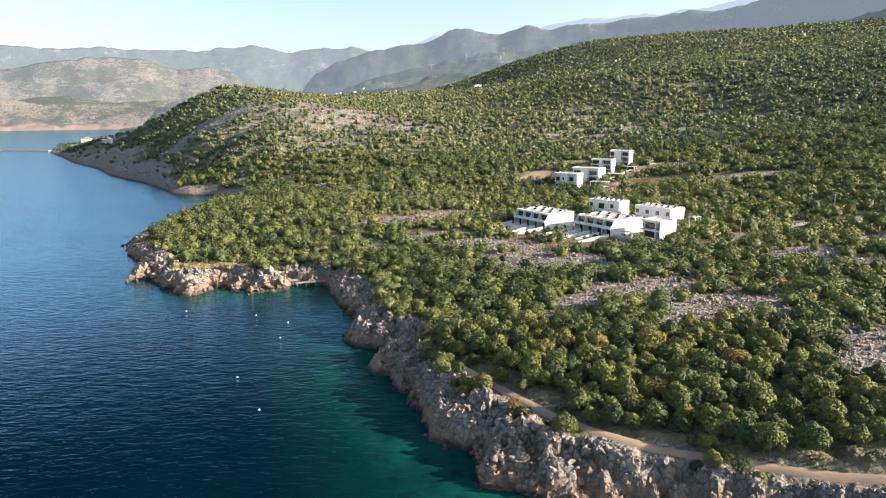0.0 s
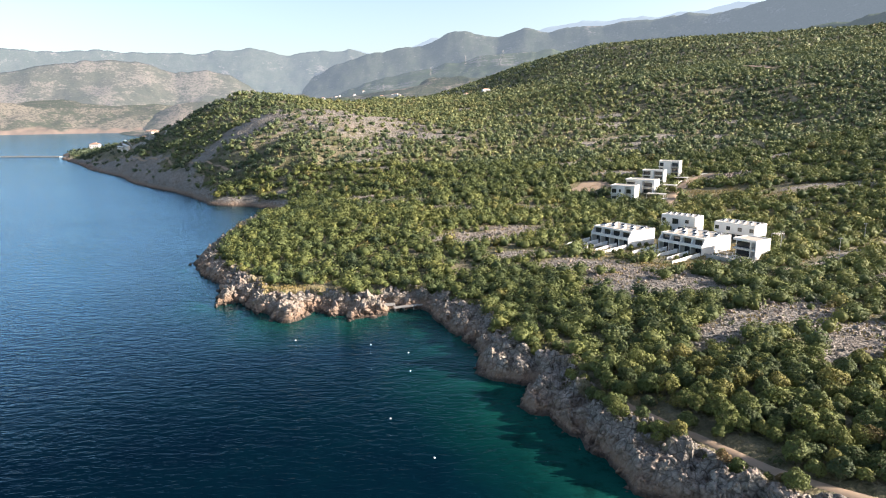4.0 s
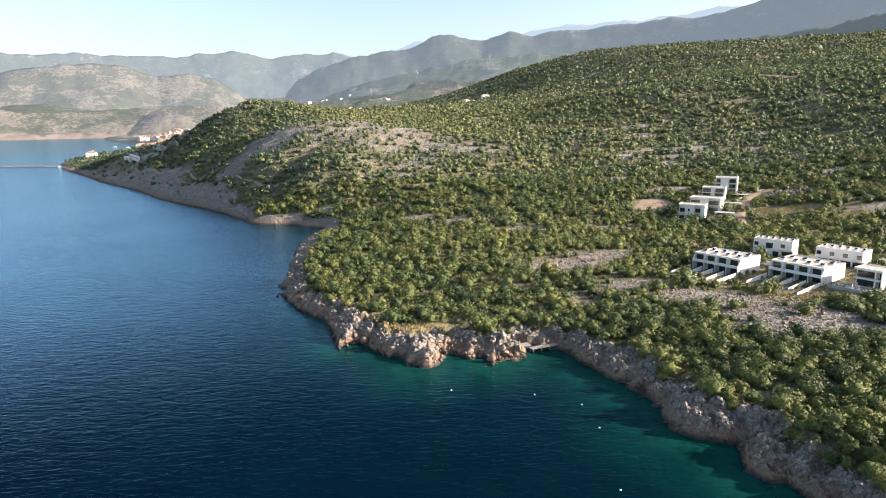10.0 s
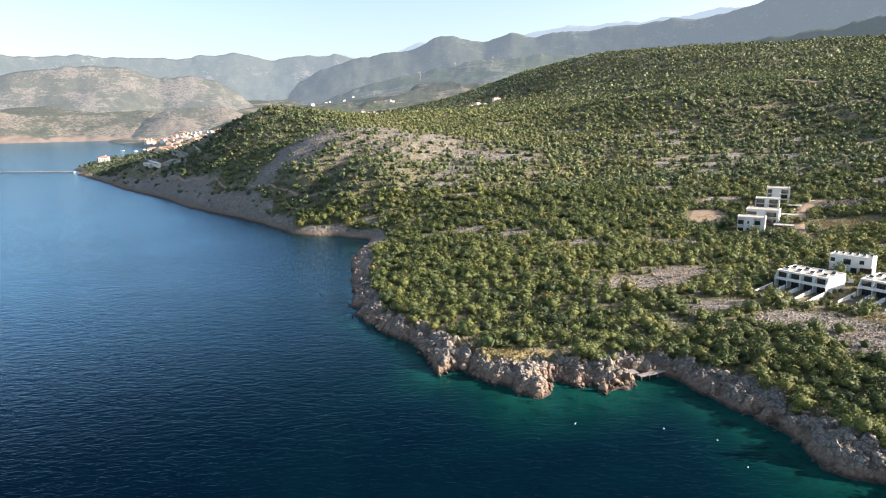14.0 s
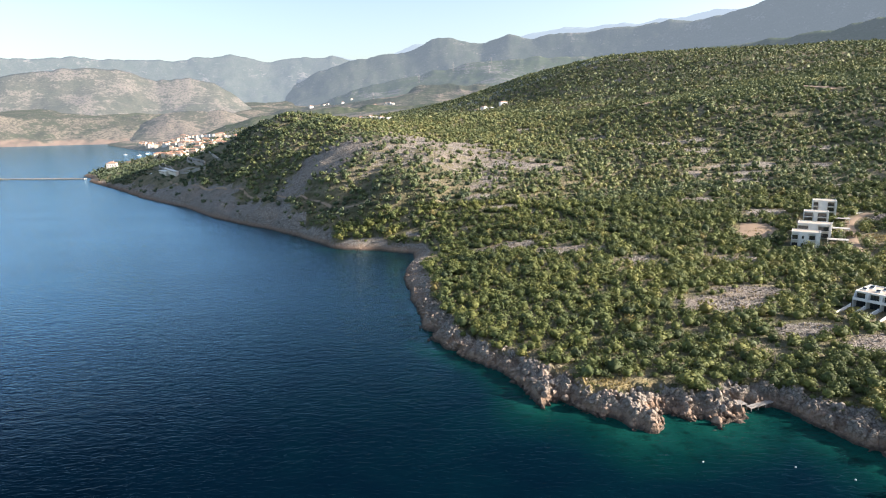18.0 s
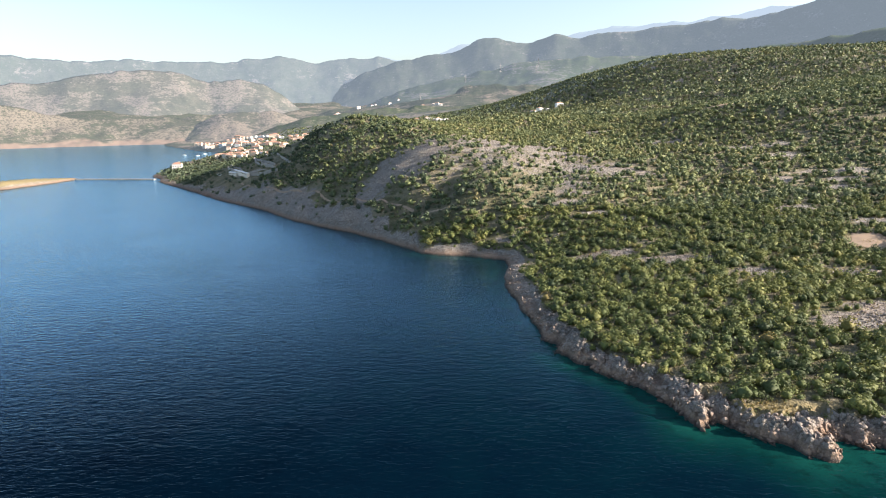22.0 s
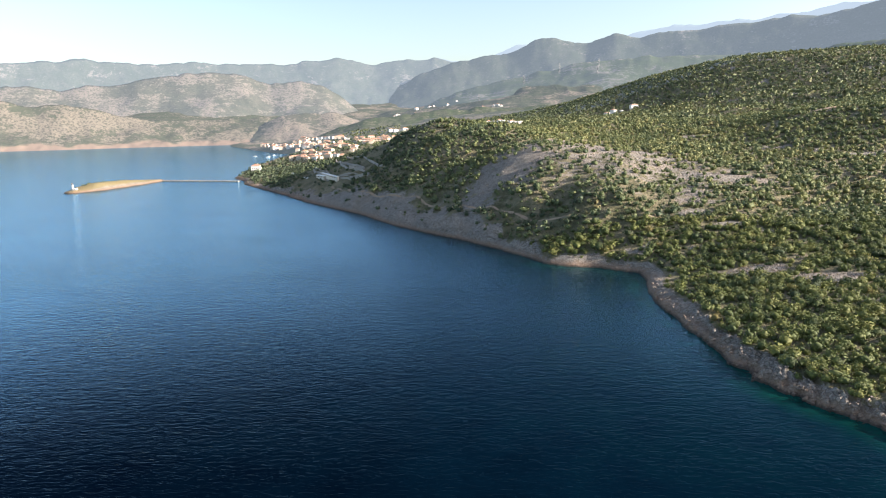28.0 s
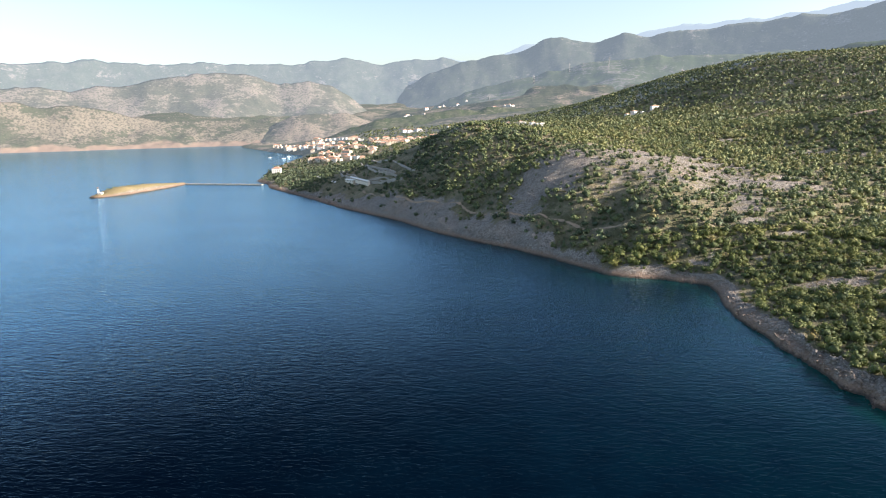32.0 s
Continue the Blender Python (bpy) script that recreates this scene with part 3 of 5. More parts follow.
def mountain_range(name, crest, far, depth, mat, rough, seed, label):
    """A range round the view: crest (bearing in degrees, slope up from the eye), how far its crest stands and how deep its near side is."""
    c = np.array(crest)
    az = np.arange(c[0, 0], c[-1, 0], 0.14)
    up = np.interp(az, c[:, 0], c[:, 1])
    k = np.array([1, 2, 3, 4, 3, 2, 1]) / 16.0
    up = np.convolve(np.pad(up, 3, "edge"), k, "valid")
    crag = fbm(az, az * 0, 1.4, 4, seed + 50) * 0.0035 * far
    v = []
    for r in np.linspace(0, 1, 48):
        dist = far - depth * (1 - r)
        px, py = EYE0[0] + np.sin(np.radians(az)) * dist, EYE0[1] + np.cos(np.radians(az)) * dist
        top = EYE0[2] + up * far
        z = -30 + (top + 30) * (0.35 * r + 0.65 * r**1.5)
        wide = np.radians(az) * far + fbm(px, py, rough * 6, 3, seed + 2) * rough * 1.6
        spurs = 0.45 - np.abs(fbm(wide, np.full(len(az), r * depth * 0.4), rough * 4, 4, seed))
        hills = fbm(px, py, rough * 6, 4, seed + 5)
        z = z + (spurs * 0.07 + hills * 0.93) * rough * np.sin(np.pi * min(r * 1.01, 1)) ** 0.7 + fbm(px, py, rough * 1.6, 2, seed + 9) * rough * 0.10
        z = z + crag * max(0.0, r - 0.8) ** 2 * 25
        v.append(np.stack([px, py, z], -1))
    dist = far + 120
    v.append(np.stack([EYE0[0] + np.sin(np.radians(az)) * dist, EYE0[1] + np.cos(np.radians(az)) * dist, np.full(len(az), -60.0)], -1))
    v = np.array(v)
    ny, nx = v.shape[:2]
    i = (np.arange(ny - 1)[:, None] * nx + np.arange(nx - 1)[None]).ravel()
    me = bpy.data.meshes.new(name)
    fill_mesh(me, v.reshape(-1, 3), np.stack([i, i + 1, i + nx + 1, i + nx], 1))
    me.polygons.foreach_set("use_smooth", np.ones(len(i), bool))
    me.materials.append(mat)
    return tagged(new(name, me), label, "mountains", kind="structure")


# The last colour glows from the slopes as haze, mostly stronger farther off.
GREEN_FAR, STONE_FAR, HAZE_GLOW = (0.04, 0.049, 0.034), (0.125, 0.117, 0.102), (0.46, 0.565, 0.675)
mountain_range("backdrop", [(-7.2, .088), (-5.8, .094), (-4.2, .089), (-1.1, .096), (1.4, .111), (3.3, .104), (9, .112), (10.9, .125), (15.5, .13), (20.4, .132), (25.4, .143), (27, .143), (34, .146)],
               4880, 300, range_material("range_pale", GREEN_FAR, GREEN_FAR, 0.72, HAZE_GLOW, 0.38), 14, 3, "palest blue mountain crest on the horizon")
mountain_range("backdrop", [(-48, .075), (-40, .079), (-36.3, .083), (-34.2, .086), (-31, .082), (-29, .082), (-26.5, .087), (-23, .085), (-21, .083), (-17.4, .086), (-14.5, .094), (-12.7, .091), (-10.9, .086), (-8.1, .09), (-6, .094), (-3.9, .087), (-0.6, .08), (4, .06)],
               4700, 700, range_material("range_back", GREEN_FAR, STONE_FAR, 0.76, HAZE_GLOW, 0.19), 45, 13, "hazy blue-grey limestone range beyond the bay")
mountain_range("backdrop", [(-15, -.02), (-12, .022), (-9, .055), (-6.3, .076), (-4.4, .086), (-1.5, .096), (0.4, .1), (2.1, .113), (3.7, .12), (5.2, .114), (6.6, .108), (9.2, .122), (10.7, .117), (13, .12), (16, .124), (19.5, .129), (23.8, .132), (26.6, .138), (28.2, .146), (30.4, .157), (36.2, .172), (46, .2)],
               4500, 900, range_material("range_main", GREEN_FAR, STONE_FAR, 0.80, HAZE_GLOW, 0.14), 45, 23, "wooded mountain ridge with two rounded summits in blue haze")
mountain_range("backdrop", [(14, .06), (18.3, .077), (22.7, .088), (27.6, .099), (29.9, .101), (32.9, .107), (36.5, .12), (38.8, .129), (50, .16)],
               3300, 900, range_material("range_dark", (0.034, 0.05, 0.026), STONE_FAR, 0.84, HAZE_GLOW, 0.07), 25, 33, "dark wooded mountainside behind the near slope")
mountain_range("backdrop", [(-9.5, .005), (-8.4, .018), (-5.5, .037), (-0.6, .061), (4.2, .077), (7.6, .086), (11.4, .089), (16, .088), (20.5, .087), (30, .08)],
               3700, 1500, range_material("range_foot", (0.045, 0.06, 0.03), STONE_FAR, 0.73, HAZE_GLOW, 0.11), 30, 43, "hazy green foothills below the mountain ridge")
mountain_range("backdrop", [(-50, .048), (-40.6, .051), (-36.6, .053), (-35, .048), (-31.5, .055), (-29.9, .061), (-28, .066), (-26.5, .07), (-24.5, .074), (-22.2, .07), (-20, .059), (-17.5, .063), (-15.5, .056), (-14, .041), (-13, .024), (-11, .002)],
               3950, 650, range_material("range_brown", (0.056, 0.059, 0.041), (0.135, 0.118, 0.096), 0.685, HAZE_GLOW, 0.11), 45, 53, "bare grey-brown limestone hill across the bay")
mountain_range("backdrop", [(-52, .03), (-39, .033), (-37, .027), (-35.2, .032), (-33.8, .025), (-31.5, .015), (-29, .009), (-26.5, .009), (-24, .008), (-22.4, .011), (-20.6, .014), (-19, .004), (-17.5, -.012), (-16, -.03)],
               3080, 330, range_material("range_shore", (0.050, 0.055, 0.034), (0.14, 0.12, 0.092), 0.70, HAZE_GLOW, 0.07, 0.06, (0.175, 0.128, 0.095)), 16, 63, "low scrubby shore hills above pale beige sea cliffs")
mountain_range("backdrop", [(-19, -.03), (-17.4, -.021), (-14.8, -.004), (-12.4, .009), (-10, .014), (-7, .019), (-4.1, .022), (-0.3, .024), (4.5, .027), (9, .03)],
               2700, 420, range_material("range_village", (0.045, 0.06, 0.028), (0.25, 0.21, 0.16), 0.80, HAZE_GLOW, 0.05, 0.07), 14, 73, "low green ridge behind the harbour village")
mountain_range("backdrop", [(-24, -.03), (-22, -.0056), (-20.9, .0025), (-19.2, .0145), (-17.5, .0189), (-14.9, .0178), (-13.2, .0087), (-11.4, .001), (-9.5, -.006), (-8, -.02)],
               3000, 300, range_material("range_headland", (0.056, 0.058, 0.038), (0.15, 0.125, 0.098), 0.63, HAZE_GLOW, 0.08, 0.07), 15, 83, "bare beige headland across the harbour bay")

# ---- trees ----


def crown_cards(rng, radius, height, cards, size, lobes, corners_each=4):
    """Leaf sprays of a crown: quads lying on the lobes of an uneven dome. Returns vertices and normals (cards * 4, 3)."""
    n = lobes
    ang = rng.uniform(0, 2 * np.pi) + np.arange(n) * 2.4 + rng.uniform(-0.3, 0.3, n)
    lift = np.linspace(0.06, 0.98, n) ** 0.85
    flat = np.sqrt(1 - lift**2)
    lr = radius * rng.uniform(0.34, 0.5, n) * (15 / max(n, 15)) ** 0.5
    lc = np.stack([np.cos(ang) * flat * radius * 0.62, np.sin(ang) * flat * radius * 0.62, height * (0.24 + 0.5 * lift)], 1) * rng.uniform(0.8, 1.15, (n, 1)) * np.array([rng.uniform(0.75, 1.3), rng.uniform(0.75, 1.3), rng.uniform(0.9, 1.1)])
    pick = rng.integers(0, n, cards * 4)
    nrm = rng.normal(size=(cards * 4, 3))
    nrm[:, 2] = nrm[:, 2] + 0.25
    nrm /= np.linalg.norm(nrm, axis=1, keepdims=True)
    c = lc[pick] + nrm * (lr[pick] * rng.uniform(0.82, 1.06, cards * 4))[:, None] * np.array([1, 1, 0.85])
    buried = (np.linalg.norm(c[:, None] - lc[None], axis=2) < lr[None] * 0.78).any(1) | (c[:, 2] < height * 0.04)
    keep = np.argsort(buried, kind="stable")[:cards]
    c, nrm = c[keep], nrm[keep]
    facing = nrm + rng.normal(size=(cards, 3)) * 0.34
    facing /= np.linalg.norm(facing, axis=1, keepdims=True)
    side = np.cross(facing, rng.normal(size=(cards, 3)))
    side /= np.linalg.norm(side, axis=1, keepdims=True) + 1e-9
    up = np.cross(facing, side)
    s = size * rng.uniform(0.65, 1.3, (cards, 1))
    corners = []
    for a, b in (((-1, -0.75), (0.8, -1), (1, 0.8), (-0.7, 1)) if corners_each == 4 else ((-1.1, -0.8), (1.1, -0.7), (0.1, 1.2))):
        j = rng.uniform(0.55, 1.1, (cards, 1))
        corners.append(c + (side * a + up * b) * s * 0.5 * j + facing * rng.normal(size=(cards, 1)) * s * 0.12)
    soft = nrm + 0.55 * (c - np.array([0, 0, height * 0.35])) / radius + rng.normal(size=(cards, 3)) * 0.36
    soft /= np.linalg.norm(soft, axis=1, keepdims=True)
    turned = np.sign((facing * soft).sum(1))[:, None]
    q = np.stack(corners, 1)
    q = np.where((turned < 0)[:, None], q[:, ::-1], q)
    return q.reshape(-1, 3), np.repeat(soft, corners_each, 0)


def crown_hull(rng, radius, height, level, lobes):
    """The lumpy closed dome of a crown as loose triangles with rounded normals."""
    bm = bmesh.new()
    bmesh.ops.create_icosphere(bm, subdivisions=level, radius=1.0)
    u = np.array([p.co[:] for p in bm.verts])
    f = np.array([[q.index for q in t.verts] for t in bm.faces])
    bm.free()
    ang = rng.uniform(0, 2 * np.pi) + np.arange(lobes) * 2.4 + rng.uniform(-0.3, 0.3, lobes)
    lift = np.linspace(0.06, 0.98, lobes) ** 0.85
    flat = np.sqrt(1 - lift**2)
    lr = radius * rng.uniform(0.34, 0.5, lobes)
    lc = np.stack([np.cos(ang) * flat * radius * 0.6, np.sin(ang) * flat * radius * 0.6, height * (0.2 + 0.5 * lift)], 1) * rng.uniform(0.85, 1.12, (lobes, 1))
    mid = np.array([0, 0, height * 0.32])
    along = u @ (lc - mid).T
    off2 = ((lc - mid) ** 2).sum(1)[None] - along**2
    reach = np.where(off2 < lr**2, along + np.sqrt(np.maximum(lr**2 - off2, 0)), 0).max(1)
    reach = np.maximum(reach, radius * 0.5) * rng.uniform(0.94, 1.06, len(u))
    v = mid + u * reach[:, None]
    v[:, 2] = np.maximum(v[:, 2], 0)
    f = f[v[f][:, :, 2].max(1) > height * 0.05]
    near = np.argmax(np.where(off2 < lr**2, along, -9), 1)
    n = (v - lc[near]) / radius * 1.4 + u * 0.8 + rng.normal(size=u.shape) * 0.12
    n /= np.linalg.norm(n, axis=1, keepdims=True)
    return v[f].reshape(-1, 3), n[f].reshape(-1, 3)


def part(name, bm, material, parent, label=""):
    me = bpy.data.meshes.new(name)
    bm.to_mesh(me)
    bm.free()
    me.materials.append(material)
    ob = new(name, me)
    ob.parent = parent
    return tagged(ob, label) if label else ob


def limb(bm, a, b, ra, rb, sides=6):
    """A tapered round stick from a to b."""
    a, b = Vector(a), Vector(b)
    q = (b - a).to_track_quat("Z", "Y")
    rings = []
    for p, r in ((a, ra), (b, rb)):
        rings.append([bm.verts.new(p + q @ Vector((math.cos(k * 2 * math.pi / sides) * r, math.sin(k * 2 * math.pi / sides) * r, 0))) for k in range(sides)])
    for k in range(sides):
        bm.faces.new((rings[0][k], rings[0][(k + 1) % sides], rings[1][(k + 1) % sides], rings[1][k]))
    bm.faces.new(rings[1])


def build_tree(rng, radius, height, cards, size):
    root = new("tree")
    bm = bmesh.new()
    bend = rng.uniform(-0.25, 0.25, 2)
    mid = (bend[0], bend[1], height * 0.32)
    limb(bm, (0, 0, -0.5), mid, 0.20, 0.14)
    for k in range(5):
        a = k * 1.26 + rng.uniform(-0.4, 0.4)
        tip = (mid[0] + math.cos(a) * radius * 0.55, mid[1] + math.sin(a) * radius * 0.55, height * rng.uniform(0.55, 0.75))
        limb(bm, mid, tip, 0.10, 0.03, 5)
    part("trunk", bm, BARK, root)
    me = bpy.data.meshes.new("crown")
    v, nv = crown_cards(rng, radius, height, cards, size, 30, 3)
    fill_mesh(me, v, np.arange(len(v)).reshape(-1, 3), nv)
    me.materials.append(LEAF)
    crown = new("crown", me)
    crown.parent = root
    return tagged(root, "low round-crowned green oak tree on stony ground", "tree", "trees along the shore path")


def on_track(x, y):
    """The gravel path above the near rocks and the lanes by the houses."""
    out = np.zeros(np.shape(x), bool)
    for line, half in TRACKS:
        p = np.array(line, float)
        for (ax, ay), (bx, by) in zip(p[:-1], p[1:]):
            dx, dy = bx - ax, by - ay
            t = np.clip(((x - ax) * dx + (y - ay) * dy) / (dx * dx + dy * dy), 0, 1)
            out |= np.hypot(x - ax - t * dx, y - ay - t * dy) < half + 1.0
    return out


VILLA_ROAD = [(76, 203), (84, 204), (97, 215), (109, 224), (121, 230), (134, 238), (147, 238), (170, 232)]
UPPER_LANE = [(84, 322), (88, 338), (93, 350), (103, 366), (114, 384), (124, 392), (136, 396)]
HILL_PATH = [(-405, 782), (-352, 697), (-295, 634), (-244, 565), (-208, 528), (-188, 505), (-168, 486)]
SLOPE_TRACK = [(140, 812), (180, 822), (225, 835), (270, 846), (306, 818), (329, 790), (336, 738)]
TRACKS = [(SHORE_PATH, 0.6), (VILLA_ROAD, 2.6), (UPPER_LANE, 3.2), (HILL_PATH, 1.5), (SLOPE_TRACK, 7.0)]
# House plots: front corner, turn of the front in degrees, width, depth, height of the roof, clear ground in front.
PLOTS = {"A": (28.4, 258.3, -57, 18.5, 15.5, 14.5, 15), "B": (49.5, 242.0, -58, 18.5, 17.0, 14.6, 16), "E": (63.7, 279.6, -48, 15, 7.5, 15.8, 4),
         "F": (77.7, 259.2, -53, 16.3, 9.3, 15.8, 5), "D": (69.7, 225.1, -58, 8.6, 8.4, 15.6, 5), "H1": (60.5, 351.4, -32, 13, 9, 20.6, 3),
         "H2": (73.0, 367.0, -35, 16, 10, 22.3, 2), "H3": (88.0, 385.8, -31, 12.3, 8.0, 25.7, 3), "H4": (102.4, 400.2, -29, 12, 10, 29.8, 3)}


def cleared(x, y):
    out = on_track(x, y)
    for px, py, turn, w, dep, top, front in PLOTS.values():
        c, s = math.cos(radians(turn)), math.sin(radians(turn))
        u, v = (x - px) * c + (y - py) * s, -(x - px) * s + (y - py) * c
        out |= (u > -2.5) & (u < w + 3) & (v > -front) & (v < dep + 2.5)
    for cx, cy, a, b in ((137, 380, 15, 8), (57, 380, 13, 12), (116, 350, 20, 9), (148, 325, 18, 5)):
        out |= np.hypot((x - cx) / a, (y - cy) / b) < 1
    return out


def scatter(rng, x0, x1, y0, y1, spacing, fill):
    """Places in a box, jittered, thinned by how bare the ground is."""
    ax, ay = np.meshgrid(np.arange(x0, x1, spacing), np.arange(y0, y1, spacing))
    x = (ax + rng.uniform(-0.48, 0.48, ax.shape) * spacing).ravel()
    y = (ay + rng.uniform(-0.48, 0.48, ax.shape) * spacing).ravel()
    keep = (np.abs(x) < 0.75 * y + 330) & (x < 0.80 * y + 60)
    x, y = x[keep], y[keep]
    z, d = terrain(x, y)
    bare = bareness(x, y, d)
    want = fill * np.clip(1.05 - bare * 1.25, 0.0, 1) * np.clip(np.where(y < 330, 1.02, 0.97) + fbm(x, y, 22, 3, 71) * 0.85, 0.1, 1)
    want = np.where((d > 14) & (bare > 0.3), np.maximum(want, np.where(y < 430, 0.03, np.interp(bare, [0.3, 0.5, 0.7, 0.85], [0.64, 0.44, 0.26, 0.09]))), want)
    want = np.where((y > 1230) & (x < -400), want * 0.3, want)
    terraced = np.hypot((x + 408) / 62, (y - 875) / 125) < 1
    want = np.where(terraced, want * 0.14, want)
    want = np.where((y > 430) & (bare > 0.3) & (d > 5) & (d <= 14), np.maximum(want, np.where(y < 530, 0.55, 0.08)), want)
    ok = (d > 6.5) & (rng.uniform(0, 1, x.shape) < want) & ~cleared(x, y) & (dryness(x, y, d) < 0.3)
    return x[ok], y[ok], z[ok], d[ok], bare[ok]


def wood(name, rng, x, y, z, scale, hull, cards, size, kinds, label, mat):
    """One object holding many crowns, made of a few shapes turned and scaled."""
    shapes = []
    for _ in range(kinds):
        v, nv = crown_cards(rng, 1.0, 1.5, cards, size, 9, 3)
        if hull:
            hv, hn = crown_hull(rng, 0.78, 1.2, hull, 10)
            v, nv = np.r_[hv, v], np.r_[hn, nv]
        shapes.append((v, nv))
    least = min(len(q[0]) for q in shapes)
    shapes = [(q[0][len(q[0]) - least:], q[1][len(q[0]) - least:]) for q in shapes]
    pick = rng.integers(0, kinds, len(x))
    turn = rng.uniform(0, 2 * np.pi, len(x))
    base, bent = np.array([q[0] for q in shapes])[pick], np.array([q[1] for q in shapes])[pick]
    c, s = np.cos(turn)[:, None], np.sin(turn)[:, None]
    vx = (base[..., 0] * c - base[..., 1] * s) * scale[:, None]
    vy = (base[..., 0] * s + base[..., 1] * c) * scale[:, None]
    vz = base[..., 2] * (scale * rng.uniform(0.75, 1.1, len(x)))[:, None]
    v = np.stack([vx + x[:, None], vy + y[:, None], vz + z[:, None] - 0.15], -1).reshape(-1, 3)
    nv = np.stack([bent[..., 0] * c - bent[..., 1] * s, bent[..., 0] * s + bent[..., 1] * c, bent[..., 2]], -1).reshape(-1, 3)
    me = bpy.data.meshes.new(name)
    fill_mesh(me, v, np.arange(len(v)).reshape(-1, 3), nv)
    tint = np.clip(0.5 + 0.3 * fbm(x, y, 60, 2, 81) + rng.normal(size=len(x)) * 0.2, 0, 0.96)
    # Plateau crowns yellower: the low sun's gold put into their tint.
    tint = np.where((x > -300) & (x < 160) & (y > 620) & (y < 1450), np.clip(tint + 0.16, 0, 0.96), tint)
    # Seaward flank tinted darker: deeper green, and its shade put into the colour.
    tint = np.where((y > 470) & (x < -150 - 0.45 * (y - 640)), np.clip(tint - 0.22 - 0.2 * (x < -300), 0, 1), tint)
    tint = np.where(rng.uniform(0, 1, len(x)) < 0.006, 0.99, tint)
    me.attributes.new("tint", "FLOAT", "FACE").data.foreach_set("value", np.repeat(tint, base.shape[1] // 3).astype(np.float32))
    me.materials.append(mat)
    return tagged(new(name, me), label, "woodland", kind="stuff")


rng = np.random.default_rng(5)
prototypes = [build_tree(np.random.default_rng(100 + k), 2.3 + 0.25 * (k % 3), 3.7 + 0.35 * (k % 4), 2000, 0.30) for k in range(7)]
x, y, z, d, bare = scatter(rng, -60, 190, 84, 210, 3.2, 1.25)
order = np.argsort(np.hypot(x - 25, (y - 85) * 1.2))
near, rest = order[:290], order[290:]
# Low bushes on the seaward side of the path.
for bx, by, size in ((37, 81, 0.6), (39, 82.4, 0.55), (40, 79, 0.6), (35, 81.6, 0.45), (42, 78.4, 0.55), (20, 90.6, 0.32), (17.5, 92.2, 0.36), (16, 93, 0.32), (11, 96.5, 0.45), (10, 99, 0.5), (12, 99.6, 0.42), (7, 103.6, 0.5), (4, 106, 0.6), (0, 117, 0.75), (-5, 133, 0.6), (-11, 148, 0.75), (24, 86.4, 0.3)):
    bz = float(terrain(np.array([bx]), np.array([by]))[0][0])
    bush = copy_thing(prototypes[int(by) % 7], Matrix.Translation((bx, by, bz - 0.2)) @ Matrix.Rotation(bx, 4, "Z"))
    bush.scale = (size, size, size)
for k, i in enumerate(near):
    size = float(rng.uniform(0.62, 1.15)) * (0.75 if d[i] < 10 else 1.0)
    m = Matrix.Translation((x[i], y[i], z[i])) @ Matrix.Rotation(float(rng.uniform(0, 6.28)), 4, "Z")
    proto = prototypes[k % 7]
    if k < 7:
        proto.matrix_basis = m
        proto.scale = (size, size, size * float(rng.uniform(0.85, 1.1)))
    else:
        t = copy_thing(proto, m)
        t.scale = (size, size, size * float(rng.uniform(0.85, 1.1)))
wood("shore_wood", rng, x[rest], y[rest], z[rest], 1.3 + 2.1 * rng.uniform(0, 1, len(rest)) ** 1.4, 1, 300, 0.17, 10, "dense green oak wood above the rocky shore", LEAF_STUFF)
x, y = rng.uniform(-115, 150, 5200), rng.uniform(74, 235, 5200)
z, d = terrain(x, y)
bare = bareness(x, y, d)
ok = (d > 5.0) & (rng.uniform(0, 1, len(x)) < np.where(d < 9, 0.22, np.where(bare > 0.5, 0.10, 0.6))) & ~on_track(x, y) & ~cleared(x, y)
wood("low_shrubs", rng, x[ok], y[ok], z[ok], 0.35 + 0.9 * rng.uniform(0, 1, ok.sum()) ** 1.5, 0, 70, 0.34, 8, "low green and tawny shrubs between the trees", LEAF_STUFF)
x, y, z, d, bare = scatter(rng, -225, 330, 210, 470, 3.8, 1.1)
wood("scrub_wood", rng, x, y, z, (1.15 + 2.6 * rng.uniform(0, 1, len(x)) ** 1.3) * np.where(bare > 0.3, 0.6, 1), 1, 125, 0.225, 14, "green oak and hornbeam scrub round the white houses", LEAF_STUFF)
x, y, z, d, bare = scatter(rng, -640, 900, 470, 1000, 5.2, 1.15)
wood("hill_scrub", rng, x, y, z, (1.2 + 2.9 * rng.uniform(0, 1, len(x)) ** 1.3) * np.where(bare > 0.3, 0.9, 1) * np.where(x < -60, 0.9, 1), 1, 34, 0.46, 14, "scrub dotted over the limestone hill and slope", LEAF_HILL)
x, y, z, d, bare = scatter(rng, -700, 1500, 1000, 2300, 8.5, 1.0)
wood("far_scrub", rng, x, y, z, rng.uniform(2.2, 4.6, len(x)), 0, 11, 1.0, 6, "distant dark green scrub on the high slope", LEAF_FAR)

# ---- built things ----


def box(bm, x0, x1, y0, y1, z0, z1):
    v = [bm.verts.new(p) for p in ((x0, y0, z0), (x1, y0, z0), (x1, y1, z0), (x0, y1, z0), (x0, y0, z1), (x1, y0, z1), (x1, y1, z1), (x0, y1, z1))]
    for f in ((3, 2, 1, 0), (4, 5, 6, 7), (0, 1, 5, 4), (1, 2, 6, 5), (2, 3, 7, 6), (3, 0, 4, 7)):
        bm.faces.new([v[i] for i in f])
    return bm


